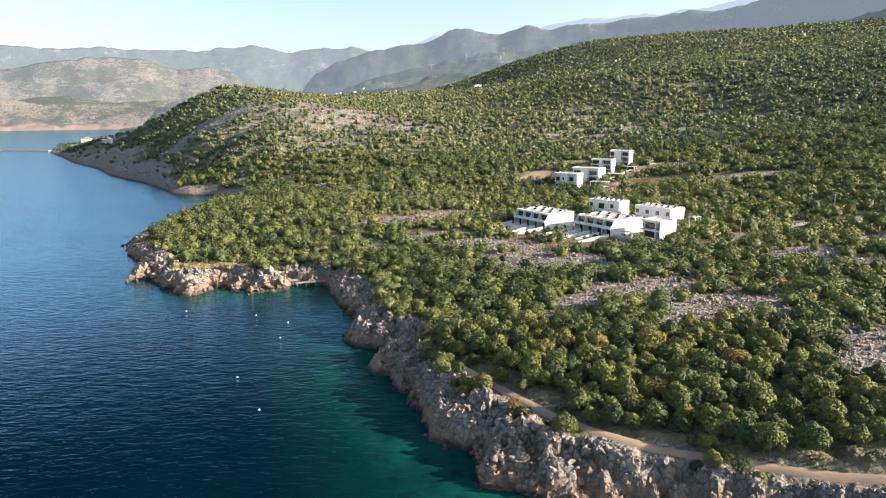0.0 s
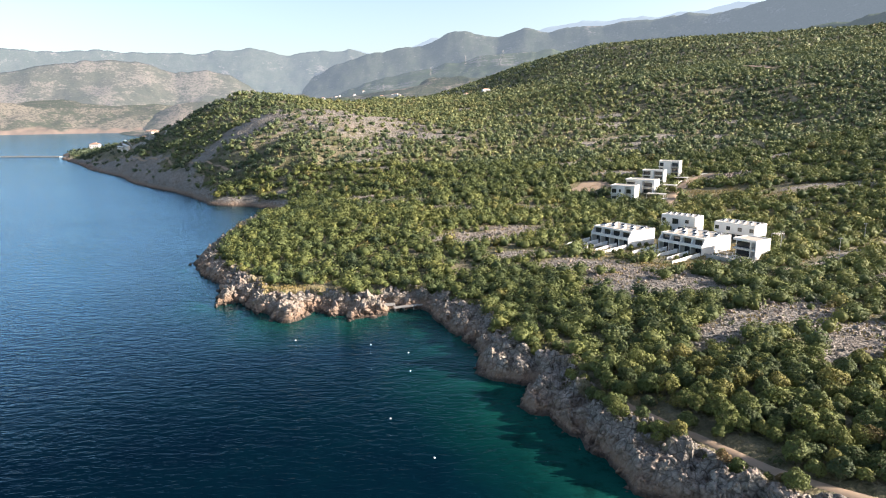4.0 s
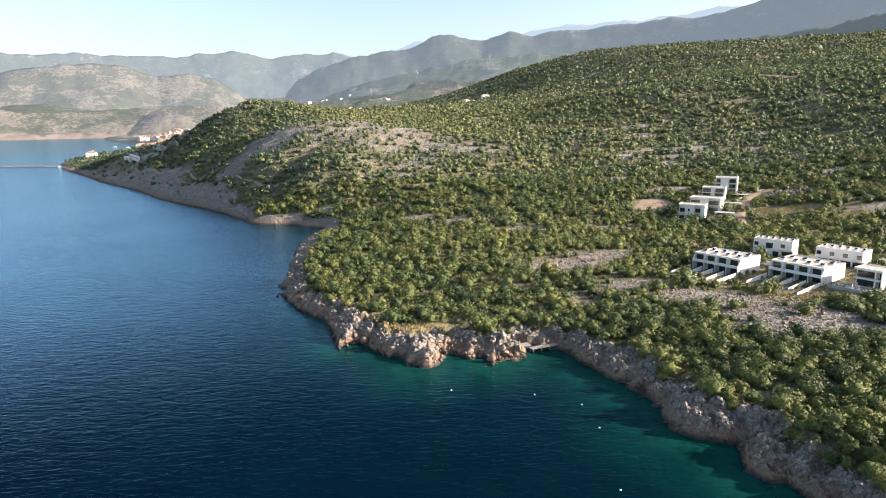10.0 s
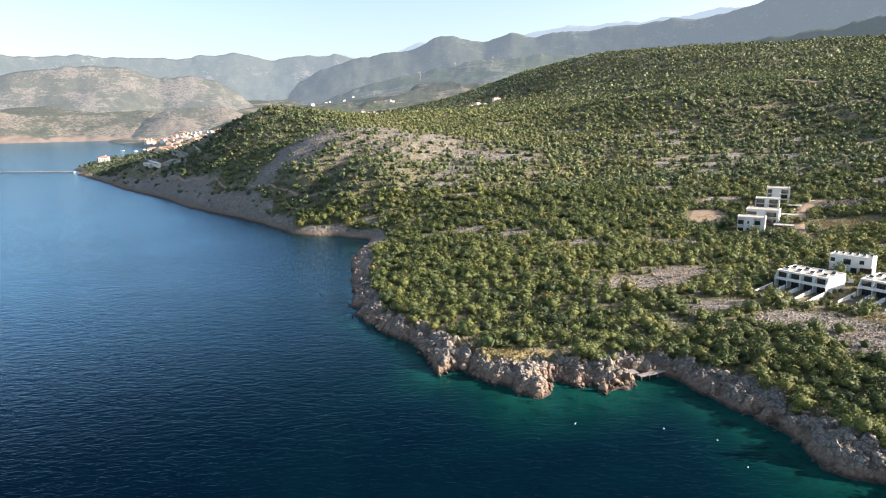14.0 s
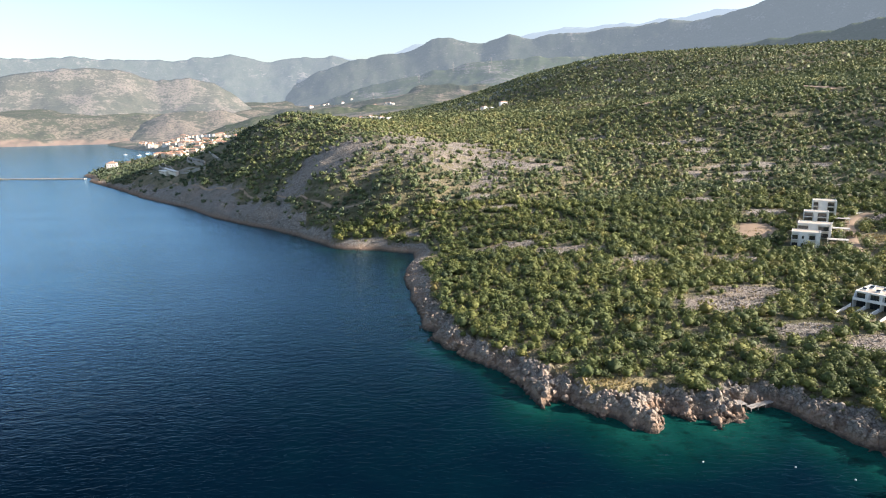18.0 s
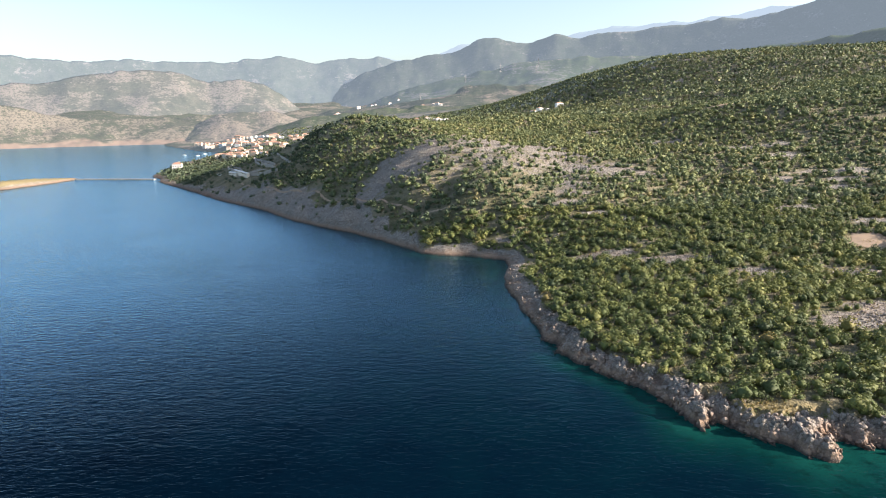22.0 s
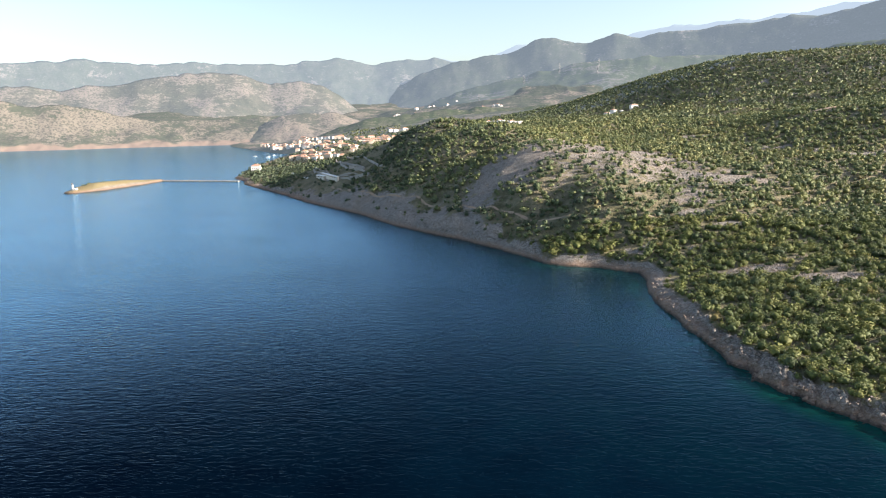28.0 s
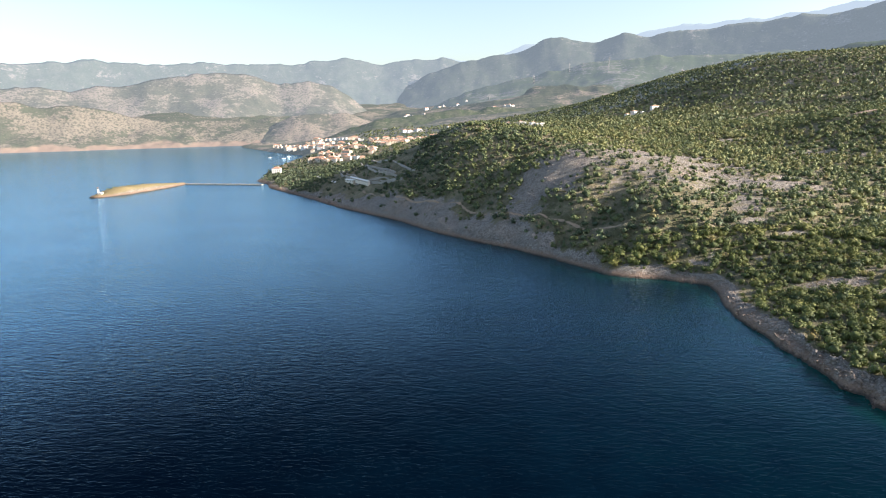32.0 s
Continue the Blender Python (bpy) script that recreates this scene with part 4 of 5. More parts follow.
def prism(bm, outline, x0, x1):
    """An outline of (y, z) drawn out along x."""
    a = [bm.verts.new((x0, y, z)) for y, z in outline]
    b = [bm.verts.new((x1, y, z)) for y, z in outline]
    bm.faces.new(a)
    bm.faces.new(b[::-1])
    for i in range(len(outline)):
        j = (i + 1) % len(outline)
        bm.faces.new((a[j], a[i], b[i], b[j]))
    bmesh.ops.recalc_face_normals(bm, faces=bm.faces)
    return bm


def block(name, mat, parent, x0, x1, y0, y1, z0, z1, label="", bevel=0.0):
    bm = box(bmesh.new(), x0, x1, y0, y1, z0, z1)
    if bevel:
        bmesh.ops.bevel(bm, geom=bm.edges[:], offset=bevel, segments=1, affect="EDGES")
    return part(name, bm, mat, parent, label)


def window(parent, x0, x1, z0, z1, y, leaves=2):
    """A dark-framed window whose pane sits back in the frame; the wall's face is at y."""
    bm = bmesh.new()
    t = 0.08
    loops = []
    for i in (0.0, t):
        for yy in (y - 0.05, y + 0.05):
            loops.append([bm.verts.new(p) for p in ((x0 + i, yy, z0 + i), (x1 - i, yy, z0 + i), (x1 - i, yy, z1 - i), (x0 + i, yy, z1 - i))])
    for p, q in ((0, 1), (1, 3), (3, 2), (2, 0)):
        for k in range(4):
            bm.faces.new((loops[p][k], loops[p][(k + 1) % 4], loops[q][(k + 1) % 4], loops[q][k]))
    bmesh.ops.recalc_face_normals(bm, faces=bm.faces)
    w = part("window", bm, DARK, parent, "dark-framed window")
    for k in range(1, leaves):
        c = x0 + (x1 - x0) * k / leaves
        block("mullion", DARK, w, c - 0.04, c + 0.04, y - 0.04, y + 0.045, z0 + t, z1 - t)
    block("pane", GLASS, w, x0 + t, x1 - t, y - 0.02, y + 0.02, z0 + t, z1 - t)
    return w


def railing(parent, x0, x1, z, y):
    bm = bmesh.new()
    box(bm, x0, x1, y - 0.03, y + 0.03, z + 0.95, z + 1.02)
    n = max(2, int((x1 - x0) / 0.5))
    for k in range(n + 1):
        c = x0 + (x1 - x0) * k / n
        box(bm, c - 0.015, c + 0.015, y - 0.015, y + 0.015, z, z + 0.95)
    return part("railing", bm, DARK, parent, "thin dark balcony railing")


def plot_root(name, key):
    px, py, turn, w, dep, top, front = PLOTS[key]
    c, s = math.cos(radians(turn)), math.sin(radians(turn))
    cx, cy = np.array([0, w, w, 0, w / 2]), np.array([0, 0, dep, dep, dep / 2])
    low = float(terrain(px + cx * c - cy * s, py + cx * s + cy * c)[0].min())
    root = new(name)
    root.matrix_basis = pose(px, py, low - 0.05, 0, 0, turn)
    return root, w, dep, top - low


def parapet_roof(root, w, dep, h, over=0.0):
    roof = block("roof", ROOF_GRAVEL, root, 0.25, w - 0.25, 0.25 + over, dep - 0.25, h - 0.5, h - 0.28, "pale tan gravel flat roof")
    bm = bmesh.new()
    for r in ((0, w, over, over + 0.25), (0, w, dep - 0.25, dep), (0, 0.25, over + 0.25, dep - 0.25), (w - 0.25, w, over + 0.25, dep - 0.25)):
        box(bm, r[0], r[1], r[2], r[3], h - 0.52, h)
    part("parapet", bm, WHITE, root)
    return roof


def row_house(key, units, label):
    """Terraced holiday houses: sloping party walls, deep balconies towards the sea, roof lights."""
    root, w, dep, h = plot_root("row_house", key)
    f = h / 2
    rec = 3.0
    bm = bmesh.new()
    box(bm, 0, w, rec, dep, -1.2, f - 0.12)
    box(bm, 0, w, rec - 0.6, dep, f + 0.12, h - 0.5)
    part("wall", bm, WHITE, root)
    block("floor_slab", WHITE, root, 0.0, w, 0.35, dep, f - 0.12, f + 0.12)
    parapet_roof(root, w, dep, h, 1.9)
    u = w / units
    for k in range(units + 1):
        x = min(max(k * u, 0.14), w - 0.14)
        bm = prism(bmesh.new(), [(0.36, f - 0.3), (rec - 0.62, f - 0.3), (rec - 0.62, h - 0.55), (1.9, h - 0.55), (0.9, f + 1.0), (0.36, f + 0.9)], x - 0.14, x + 0.14)
        part("party_wall", bm, WHITE, root, "white party wall with a sloping front")
        block("pier_wall", WHITE, root, x - 0.12, x + 0.12, 0.5, rec + 0.05, -1.2, f - 0.31)
    for k in range(units):
        x0, x1 = k * u + 0.3, (k + 1) * u - 0.3
        window(root, x0 + 0.3, x1 - 0.9, f + 0.2, f + 2.45, rec - 0.68, 3)
        window(root, x0 + 0.2, x1 - 0.2, 0.15, f - 0.35, rec - 0.06, 3)
        block("balcony_front", WHITE, root, x0 - 0.14, x1 + 0.14, 0.36, 0.48, f + 0.125, f + 0.95, "low white balcony front")
        for j, yy in enumerate((dep * 0.35, dep * 0.62)):
            bm = prism(bmesh.new(), [(yy, h - 0.28), (yy + 1.7, h - 0.28), (yy + 1.7, h + 0.5), (yy + 1.4, h + 0.58), (yy, h + 0.05)], x0 + 0.5 + j * 0.9, x0 + 2.1 + j * 0.9)
            light = part("roof_light", bm, WHITE, root, "white wedge-shaped roof light")
            q = prism(bmesh.new(), [(yy + 0.15, h + 0.12), (yy + 1.25, h + 0.54), (yy + 1.22, h + 0.6), (yy + 0.12, h + 0.18)], x0 + 0.62 + j * 0.9, x0 + 1.98 + j * 0.9)
            part("pane", q, GLASS, light)
    block("vent_box", STEEL, root, w * 0.8, w * 0.8 + 1.2, dep * 0.85, dep * 0.85 + 0.9, h - 0.28, h + 0.6, "grey rooftop air unit", 0.04)
    tagged(root, label, "house", "white houses")
    # garden walls stepping down towards the sea
    m = root.matrix_basis
    for k in range(units + 1):
        x = k * u
        length = (13.5, 11.0, 14.5, 12.0, 15.0)[k % 5]
        wall = new("garden_wall")
        wall.matrix_basis = m
        bm = prism(bmesh.new(), [(-length, -2.6), (-0.52, -2.6), (-0.52, 1.75), (-length * 0.5, 1.3), (-length, 0.7)], x - 0.12, x + 0.12)
        part("wall", bm, WHITE, wall)
        block("coping", CONCRETE, wall, x - 0.16, x + 0.16, -length - 0.03, -length + 0.4, 0.72, 0.8)
        tagged(wall, "long white rendered garden wall between terraces", "wall", "garden walls")
    terrace = new("terrace")
    terrace.matrix_basis = m
    block("slab", PAVING, terrace, 0.15, w - 0.15, -6.0, rec, -1.6, -0.06)
    block("step", PAVING, terrace, 0.15, w - 0.15, -6.6, -6.0, -1.6, -0.3)
    tagged(terrace, "pale paved terrace in front of the row houses", "terrace", "paved terraces")
    return root


def storey_house(key, name, storeys, bays, label, roof_items=0, plinth=1.4):
    """A flat-roofed house whose front is a list of bays: (width share, kind), kind wall, win, door or log (a recessed balcony)."""
    root, w, dep, h = plot_root(name, key)
    f = (h - 0.5) / storeys
    for k in range(storeys):
        row = bays[k % len(bays)]
        z0, z1 = k * f + (0.0 if k else -plinth), (k + 1) * f - 0.2
        x, total = 0.0, sum(b[0] for b in row)
        for share, kind in row:
            x1 = x + w * share / total
            if kind == "log":
                block("wall", WHITE, root, x, x1, 2.0, dep, z0, z1)
                window(root, x + 0.35, x1 - 0.35, k * f + 0.1, k * f + 2.3, 1.94, 3)
                block("balcony", WHITE, root, x + 0.02, x1 - 0.02, -0.25, 1.99, k * f + 0.01, k * f + 0.16)
                railing(root, x + 0.05, x1 - 0.05, k * f + 0.16, -0.2)
            else:
                block("wall", WHITE, root, x, x1, 0, dep, z0, z1)
                if kind == "win":
                    c, half = (x + x1) / 2, min(0.8, (x1 - x) * 0.35)
                    window(root, c - half, c + half, k * f + 0.8, k * f + 2.3, -0.02)
                elif kind == "door":
                    window(root, x + 0.3, x1 - 0.3, k * f + 0.08, k * f + 2.35, -0.02, 3)
            x = x1
    for k in range(1, storeys + 1):
        block("floor_slab", WHITE, root, -0.03, w + 0.03, -0.03, dep + 0.03, k * f - 0.2, k * f)
    parapet_roof(root, w, dep, h)
    for k in range(2):
        bm = bmesh.new()
        box(bm, w + 0.0, w + 0.06, 2.0 + k * dep * 0.4, 3.0 + k * dep * 0.4, f * (storeys - 1) + 0.9, f * (storeys - 1) + 2.2)
        part("shutter", bm, CONCRETE, root, "pale grey closed shutter")
    for k in range(roof_items):
        x = 0.9 + (w - 2.6) * k / max(1, roof_items - 1)
        bm = prism(bmesh.new(), [(dep * 0.4, h - 0.28), (dep * 0.4 + 1.5, h - 0.28), (dep * 0.4 + 1.5, h + 0.6), (dep * 0.4, h + 0.05)], x, x + 1.1)
        light = part("roof_light", bm, WHITE, root, "white wedge-shaped roof light")
        q = prism(bmesh.new(), [(dep * 0.4 + 0.15, h + 0.115), (dep * 0.4 + 1.35, h + 0.545), (dep * 0.4 + 1.33, h + 0.6), (dep * 0.4 + 0.13, h + 0.17)], x + 0.1, x + 1.0)
        part("pane", q, GLASS, light)
    return tagged(root, label, "house", "white houses")


row_house("A", 4, "white terraced houses with deep balconies and roof lights")
row_house("B", 4, "white terraced houses with sloping party walls facing the sea")
storey_house("E", "white_house", 2, [[(1, "wall"), (1.2, "door"), (1, "wall"), (1.2, "door"), (2, "log")], [(1, "win"), (1, "wall"), (1.4, "door"), (1, "wall"), (1, "win"), (1, "wall")]],
             "white two-storey house with roof lights among oaks", 6)
storey_house("F", "white_house", 2, [[(1, "log"), (1, "log"), (1, "log"), (1, "log")], [(1, "win"), (1, "wall"), (1, "win"), (1, "wall"), (1, "win"), (1, "wall"), (1, "win")]],
             "long white two-storey house with shaded ground floor", 6)
villa = storey_house("D", "modern_villa", 2, [[(5, "log"), (0.35, "wall"), (1.2, "log"), (0.25, "wall")], [(5, "log"), (0.35, "wall"), (1.2, "log"), (0.25, "wall")]],
                     "cubic white villa with glazed front under a flat roof", 0)
storey_house("H1", "hotel_block", 2, [[(2.5, "log"), (1, "wall"), (1, "win"), (1.4, "wall"), (2.5, "log"), (1.5, "wall")], [(2.5, "log"), (1, "wall"), (1, "win"), (1.4, "wall"), (2.5, "log"), (1.5, "wall")]],
             "low white apartment block with dark recessed balconies", 0, 2.0)
storey_house("H2", "hotel_block", 2, [[(1.5, "log"), (3, "wall"), (2.6, "log"), (0.5, "wall")], [(2.6, "log"), (2, "wall"), (2.6, "log"), (0.5, "wall")]],
             "white two-storey apartment block with roof terrace", 0, 2.5)
storey_house("H3", "hotel_block", 3, [[(2.6, "log"), (1.0, "wall"), (2.6, "log"), (0.4, "wall")]], "white three-storey apartment block with grey balconies", 0, 2.5)
storey_house("H4", "hotel_block", 3, [[(1.6, "log"), (2.4, "wall"), (2.2, "log"), (0.4, "wall")]], "tallest white apartment block at the top of the slope", 0, 3.0)


def ribbon(name, line, width, mat, lift, label, category="path", step=2.5):
    """A strip of track laid over the ground."""
    p = np.array(line, float)
    seg = np.r_[0, np.cumsum(np.hypot(*np.diff(p, axis=0).T))]
    s = np.arange(0, seg[-1], step)
    cx, cy = np.interp(s, seg, p[:, 0]), np.interp(s, seg, p[:, 1])
    for _ in range(3):
        cx[1:-1], cy[1:-1] = (cx[:-2] + cx[1:-1] * 2 + cx[2:]) / 4, (cy[:-2] + cy[1:-1] * 2 + cy[2:]) / 4
    tx, ty = np.gradient(cx), np.gradient(cy)
    n = np.hypot(tx, ty)
    nx, ny = -ty / n, tx / n
    wid = width * (1 + 0.25 * fbm(cx, cy, 9, 2, 90))
    rows = []
    for k in (-1.0, -0.5, 0.0, 0.5, 1.0):
        x, y = cx + nx * wid / 2 * k, cy + ny * wid / 2 * k
        rows.append(np.stack([x, y, terrain(x, y)[0] + lift - (0.25 if abs(k) == 1 else 0)], -1))
    v = np.array(rows)
    nr, nc = v.shape[:2]
    i = (np.arange(nr - 1)[:, None] * nc + np.arange(nc - 1)[None]).ravel()
    me = bpy.data.meshes.new(name)
    fill_mesh(me, v.reshape(-1, 3), np.stack([i, i + nc, i + nc + 1, i + 1], 1)[:, ::-1])
    me.polygons.foreach_set("use_smooth", np.ones(len(i), bool))
    me.materials.append(mat)
    return tagged(new(name, me), label, category, kind="structure")


ribbon("path", SHORE_PATH, 1.9, EARTH, 0.16, "worn tan gravel footpath above the shore rocks")
ribbon("road", VILLA_ROAD, 3.0, GRAVEL, 0.25, "unpaved pale lane leading to the white houses", "road")
ribbon("road", UPPER_LANE, 4.6, EARTH, 0.25, "earth lane beside the apartment blocks", "road")
ribbon("road", [(50, 369), (57, 379), (66, 390), (76, 398)], 19.0, EARTH, 0.3, "bare earth car park beside the apartment blocks", "car park", 2.0)
ribbon("road", [(66, 399), (74, 384), (80, 372)], 6.0, GRAVEL, 0.36, "pale gravel way across the car park", "road", 2.0)
ribbon("path", HILL_PATH, 2.4, EARTH, 0.2, "pale path cut along the steep hillside", "path", 5.0)
ribbon("road", SLOPE_TRACK, 9.0, EARTH, 0.9, "bare earth track high on the wooded slope", "road", 8.0)


def garden_retaining(x0, y0, x1, y1, h, label="low white retaining wall beside the lane"):
    w = new("retaining_wall")
    a = math.degrees(math.atan2(y1 - y0, x1 - x0))
    n = math.hypot(x1 - x0, y1 - y0)
    z = float(terrain(np.array([x0, x1]), np.array([y0, y1]))[0].min())
    w.matrix_basis = pose(x0, y0, z, 0, 0, a)
    block("wall", WHITE, w, 0, n, -0.13, 0.13, -1.5, h, "", 0.03)
    block("coping", CONCRETE, w, -0.03, n + 0.03, -0.17, 0.17, h + 0.002, h + 0.08)
    return tagged(w, label, "wall", "retaining walls")


garden_retaining(79, 341, 90, 347, 1.6)
garden_retaining(92, 362, 100, 371, 1.6)
garden_retaining(105, 378, 114, 389, 1.8)
garden_retaining(122, 397, 134, 399, 1.4)
garden_retaining(57, 262, 74, 246, 1.4, "low white boundary wall behind the row houses")
garden_retaining(84, 242, 96, 250, 1.2, "low white boundary wall beside the long house")


def pergola(x, y, turn, w, dep):
    root = new("pergola")
    z = float(terrain(np.array([x]), np.array([y]))[0][0])
    root.matrix_basis = pose(x, y, z, 0, 0, turn)
    for px in (0.1, w - 0.1):
        for py in (0.1, dep - 0.1):
            block("post", WHITE, root, px - 0.09, px + 0.09, py - 0.09, py + 0.09, -0.6, 2.6)
    for k in range(7):
        c = 0.1 + (w - 0.2) * k / 6
        block("slat", CONCRETE, root, c - 0.06, c + 0.06, -0.2, dep + 0.2, 2.602, 2.75)
    return tagged(root, "white pergola with slatted roof beside the house", "pergola", "pergolas")


pergola(62, 223, -58, 5.5, 3.5)
pergola(96, 250, -53, 3.0, 4.0)


def carport(x, y, turn, w, dep):
    """A flat white roof on four posts over dark paving."""
    root = new("carport")
    z = float(terrain(np.array([x]), np.array([y]))[0][0])
    root.matrix_basis = pose(x, y, z, 0, 0, turn)
    block("paving", DARK, root, 0, w, 0, dep, -1.5, 0.25, "dark paved floor")
    for px in (0.15, w - 0.15):
        for py in (0.15, dep - 0.15):
            block("post", WHITE, root, px - 0.1, px + 0.1, py - 0.1, py + 0.1, 0.252, 2.5)
    block("roof", CONCRETE, root, -0.3, w + 0.3, -0.3, dep + 0.3, 2.502, 2.72)
    return tagged(root, "open carport with a pale flat roof beside the apartments", "carport", "carports")


carport(80, 351, -32, 9, 5)
carport(92, 368, -34, 9, 5)
carport(106, 386, -30, 8, 5)


def villa_terrace():
    """The dark sun deck in front of the cubic villa, with its pool basin and low wall."""
    root = new("sun_deck")
    z = float(terrain(np.array([68.0]), np.array([224.0]))[0][0])
    root.matrix_basis = pose(66.0, 219.5, z, 0, 0, -58)
    block("slab", PAVING, root, -7, 10, -1.5, 4.5, -1.2, 0.35)
    bm = bmesh.new()
    for r in ((-6, 1.4, -0.9, -0.6), (-6, 1.4, 2.0, 2.3), (-6, -5.7, -0.6, 2.0), (1.1, 1.4, -0.6, 2.0)):
        box(bm, r[0], r[1], r[2], r[3], 0.352, 0.5)
    part("pool_rim", bm, WHITE, root, "white pool edge")
    block("pool_water", GLASS, root, -5.7, 1.1, -0.6, 2.0, 0.353, 0.42, "dark still pool water")
    block("wall", CONCRETE, root, -7.2, 10.2, -1.8, -1.5, -1.4, 0.9, "low grey retaining wall")
    return tagged(root, "paved sun deck with a small pool before the villa", "deck")


villa_terrace()

# garden trees and hedges between the white houses
for k, (bx, by, size) in enumerate(((66, 234, 0.8), (44, 246, 0.45), (39, 240, 0.5), (47, 247, 0.4), (40, 243, 0.45), (46, 240, 0.35), (52, 247, 0.45), (25, 243, 0.6), (22, 250, 0.7), (63, 283, 0.55),
                                    (71, 285, 0.5), (75, 284, 0.45), (78, 284, 0.5), (85, 280, 0.7), (61, 228, 0.35), (80, 220, 0.7), (77, 217, 0.6), (84, 222, 0.75), (88, 226, 0.7), (58, 262, 0.55), (61, 258, 0.5),
                                    (97, 359, 1.0), (100, 357, 0.8), (34, 236, 0.45), (31, 233, 0.5), (54, 226, 0.45), (50, 224, 0.4), (90, 246, 0.6), (94, 262, 0.7), (98, 258, 0.8), (73, 264, 0.5), (69, 268, 0.5))):
    bz = float(terrain(np.array([float(bx)]), np.array([float(by)]))[0][0])
    bush = copy_thing(prototypes[k % 7], Matrix.Translation((bx, by, bz - 0.1)) @ Matrix.Rotation(bx * 1.7, 4, "Z"))
    bush.scale = (size, size, size * 1.05)
    tagged(bush, "small green garden tree beside the white houses", "tree", "garden trees")


def pole(x, y, h, label):
    root = new("utility_pole")
    z = float(terrain(np.array([x]), np.array([y]))[0][0])
    root.matrix_basis = pose(x, y, z)
    bm = bmesh.new()
    limb(bm, (0, 0, -0.5), (0, 0, h), 0.13, 0.09, 8)
    part("shaft", bm, CONCRETE, root)
    block("cross_arm", CONCRETE, root, -0.7, 0.7, -0.05, 0.05, h - 0.5, h - 0.38)
    for k in (-0.6, 0.6):
        block("insulator", WHITE, root, k - 0.05, k + 0.05, -0.05, 0.05, h - 0.378, h - 0.2)
    return tagged(root, label, "pole", "utility poles")


for x, y in ((100, 214), (124, 238), (150, 246), (168, 250), (88, 228)):
    pole(x, y, 7.5, "slim grey utility pole beside the lane")


def pier():
    """A small bathing jetty on posts in the corner of the cove."""
    root = new("jetty")
    root.matrix_basis = pose(-45.5, 193.2, 0, 0, 0, 22)
    for k in range(22):
        block("plank", PLANKS, root, k * 0.42, k * 0.42 + 0.38, -0.9, 0.9, 1.15, 1.22)
    for y in (-0.7, 0.7):
        block("beam", PLANKS, root, 0, 9.2, y - 0.08, y + 0.08, 0.95, 1.148)
    for k in range(4):
        for y in (-0.7, 0.7):
            block("post", PLANKS, root, 0.3 + k * 2.8, 0.46 + k * 2.8, y - 0.081, y + 0.081, -2.0, 0.948)
    tagged(root, "grey plank bathing jetty between the rocks", "jetty")
    deck = new("bathing_deck")
    deck.matrix_basis = pose(-49.4, 193.6, 0, 0, 0, 12)
    for k in range(9):
        block("plank", PLANKS, deck, 0, 4.5, k * 0.34, k * 0.34 + 0.3, 1.4, 1.47)
    for a in (0.1, 4.2):
        for b in (0.1, 2.8):
            block("post", PLANKS, deck, a, a + 0.15, b, b + 0.15, -1.5, 1.398)
    tagged(deck, "small weathered plank deck at the waterline", "deck")


pier()


def buoy(x, y, r):
    root = new("buoy")
    root.matrix_basis = pose(x, y, 0.05)
    bm = bmesh.new()
    bmesh.ops.create_uvsphere(bm, u_segments=14, v_segments=9, radius=r)
    bmesh.ops.scale(bm, vec=(1, 1, 0.85), verts=bm.verts)
    part("float", bm, BUOY, root)
    bm = bmesh.new()
    limb(bm, (0, 0, r * 0.8), (0, 0, r * 1.25), r * 0.16, r * 0.12, 8)
    part("eye", bm, DARK, root)
    return tagged(root, "small white mooring buoy floating on the sea", "buoy", "mooring buoys")


for x, y in ((-39.7, 158.2), (-38.8, 146.5), (-41.7, 122.8), (-49.6, 164.4), (-69.6, 168.2), (-33.2, 108.0)):
    buoy(x, y, 0.2)

# ---- bay, islet and village ----
from mathutils.bvhtree import BVHTree


def islet():
    xs = axis([(-815, 2.2), (-690, 2.2)])
    ys = axis([(830, 2.2), (1050, 2.2)])
    gx, gy = np.meshgrid(xs, ys)
    t = np.clip((gy - 850) / 174, 0, 1)
    cx = -768 + 33 * t - 5 * np.sin(t * 3.1)
    half = np.interp(t, [0, 0.06, 0.2, 0.5, 0.8, 1.0], [8, 14, 23, 22, 14, 6]) + fbm(gx, gy, 16, 3, 15) * 4
    over = np.maximum(np.maximum(850 - gy, gy - 1024), 0)
    r = (np.abs(gx - cx) + over * 2.0) / np.maximum(half, 2)
    top = np.interp(t, [0, 0.09, 0.25, 0.6, 1], [2.4, 3.0, 9.0, 7.5, 2.2])
    z = np.where(r < 1, top * (1 - r**2.2) + 0.5 + fbm(gx, gy, 5, 3, 16) * 0.9 * np.clip(r * 1.4, 0.2, 1), (1 - r) * 6)
    ob = sheet("islet", xs, ys, np.maximum(z, -3), GROUND, {"bald": np.clip((r - 0.5) * 3.0, 0, 1), "dry": np.clip((0.86 - r) * 3.5, 0, 1)})
    tagged(ob, "low islet covered in dry golden grass with a rocky rim", "islet", kind="structure")
    rg = np.random.default_rng(19)
    y = rg.uniform(880, 980, 60)
    x = -768 + 33 * (y - 850) / 174 - 9 + rg.normal(size=60) * 3
    wood("islet_scrub", rg, x, y, np.interp((y - 850) / 174, [0.09, 0.25, 0.6, 1], [3.0, 8.6, 7.0, 2.2]), rg.uniform(0.8, 1.6, 60), 1, 24, 0.5, 6, "low dark scrub on the crown of the islet", LEAF_HILL)


islet()


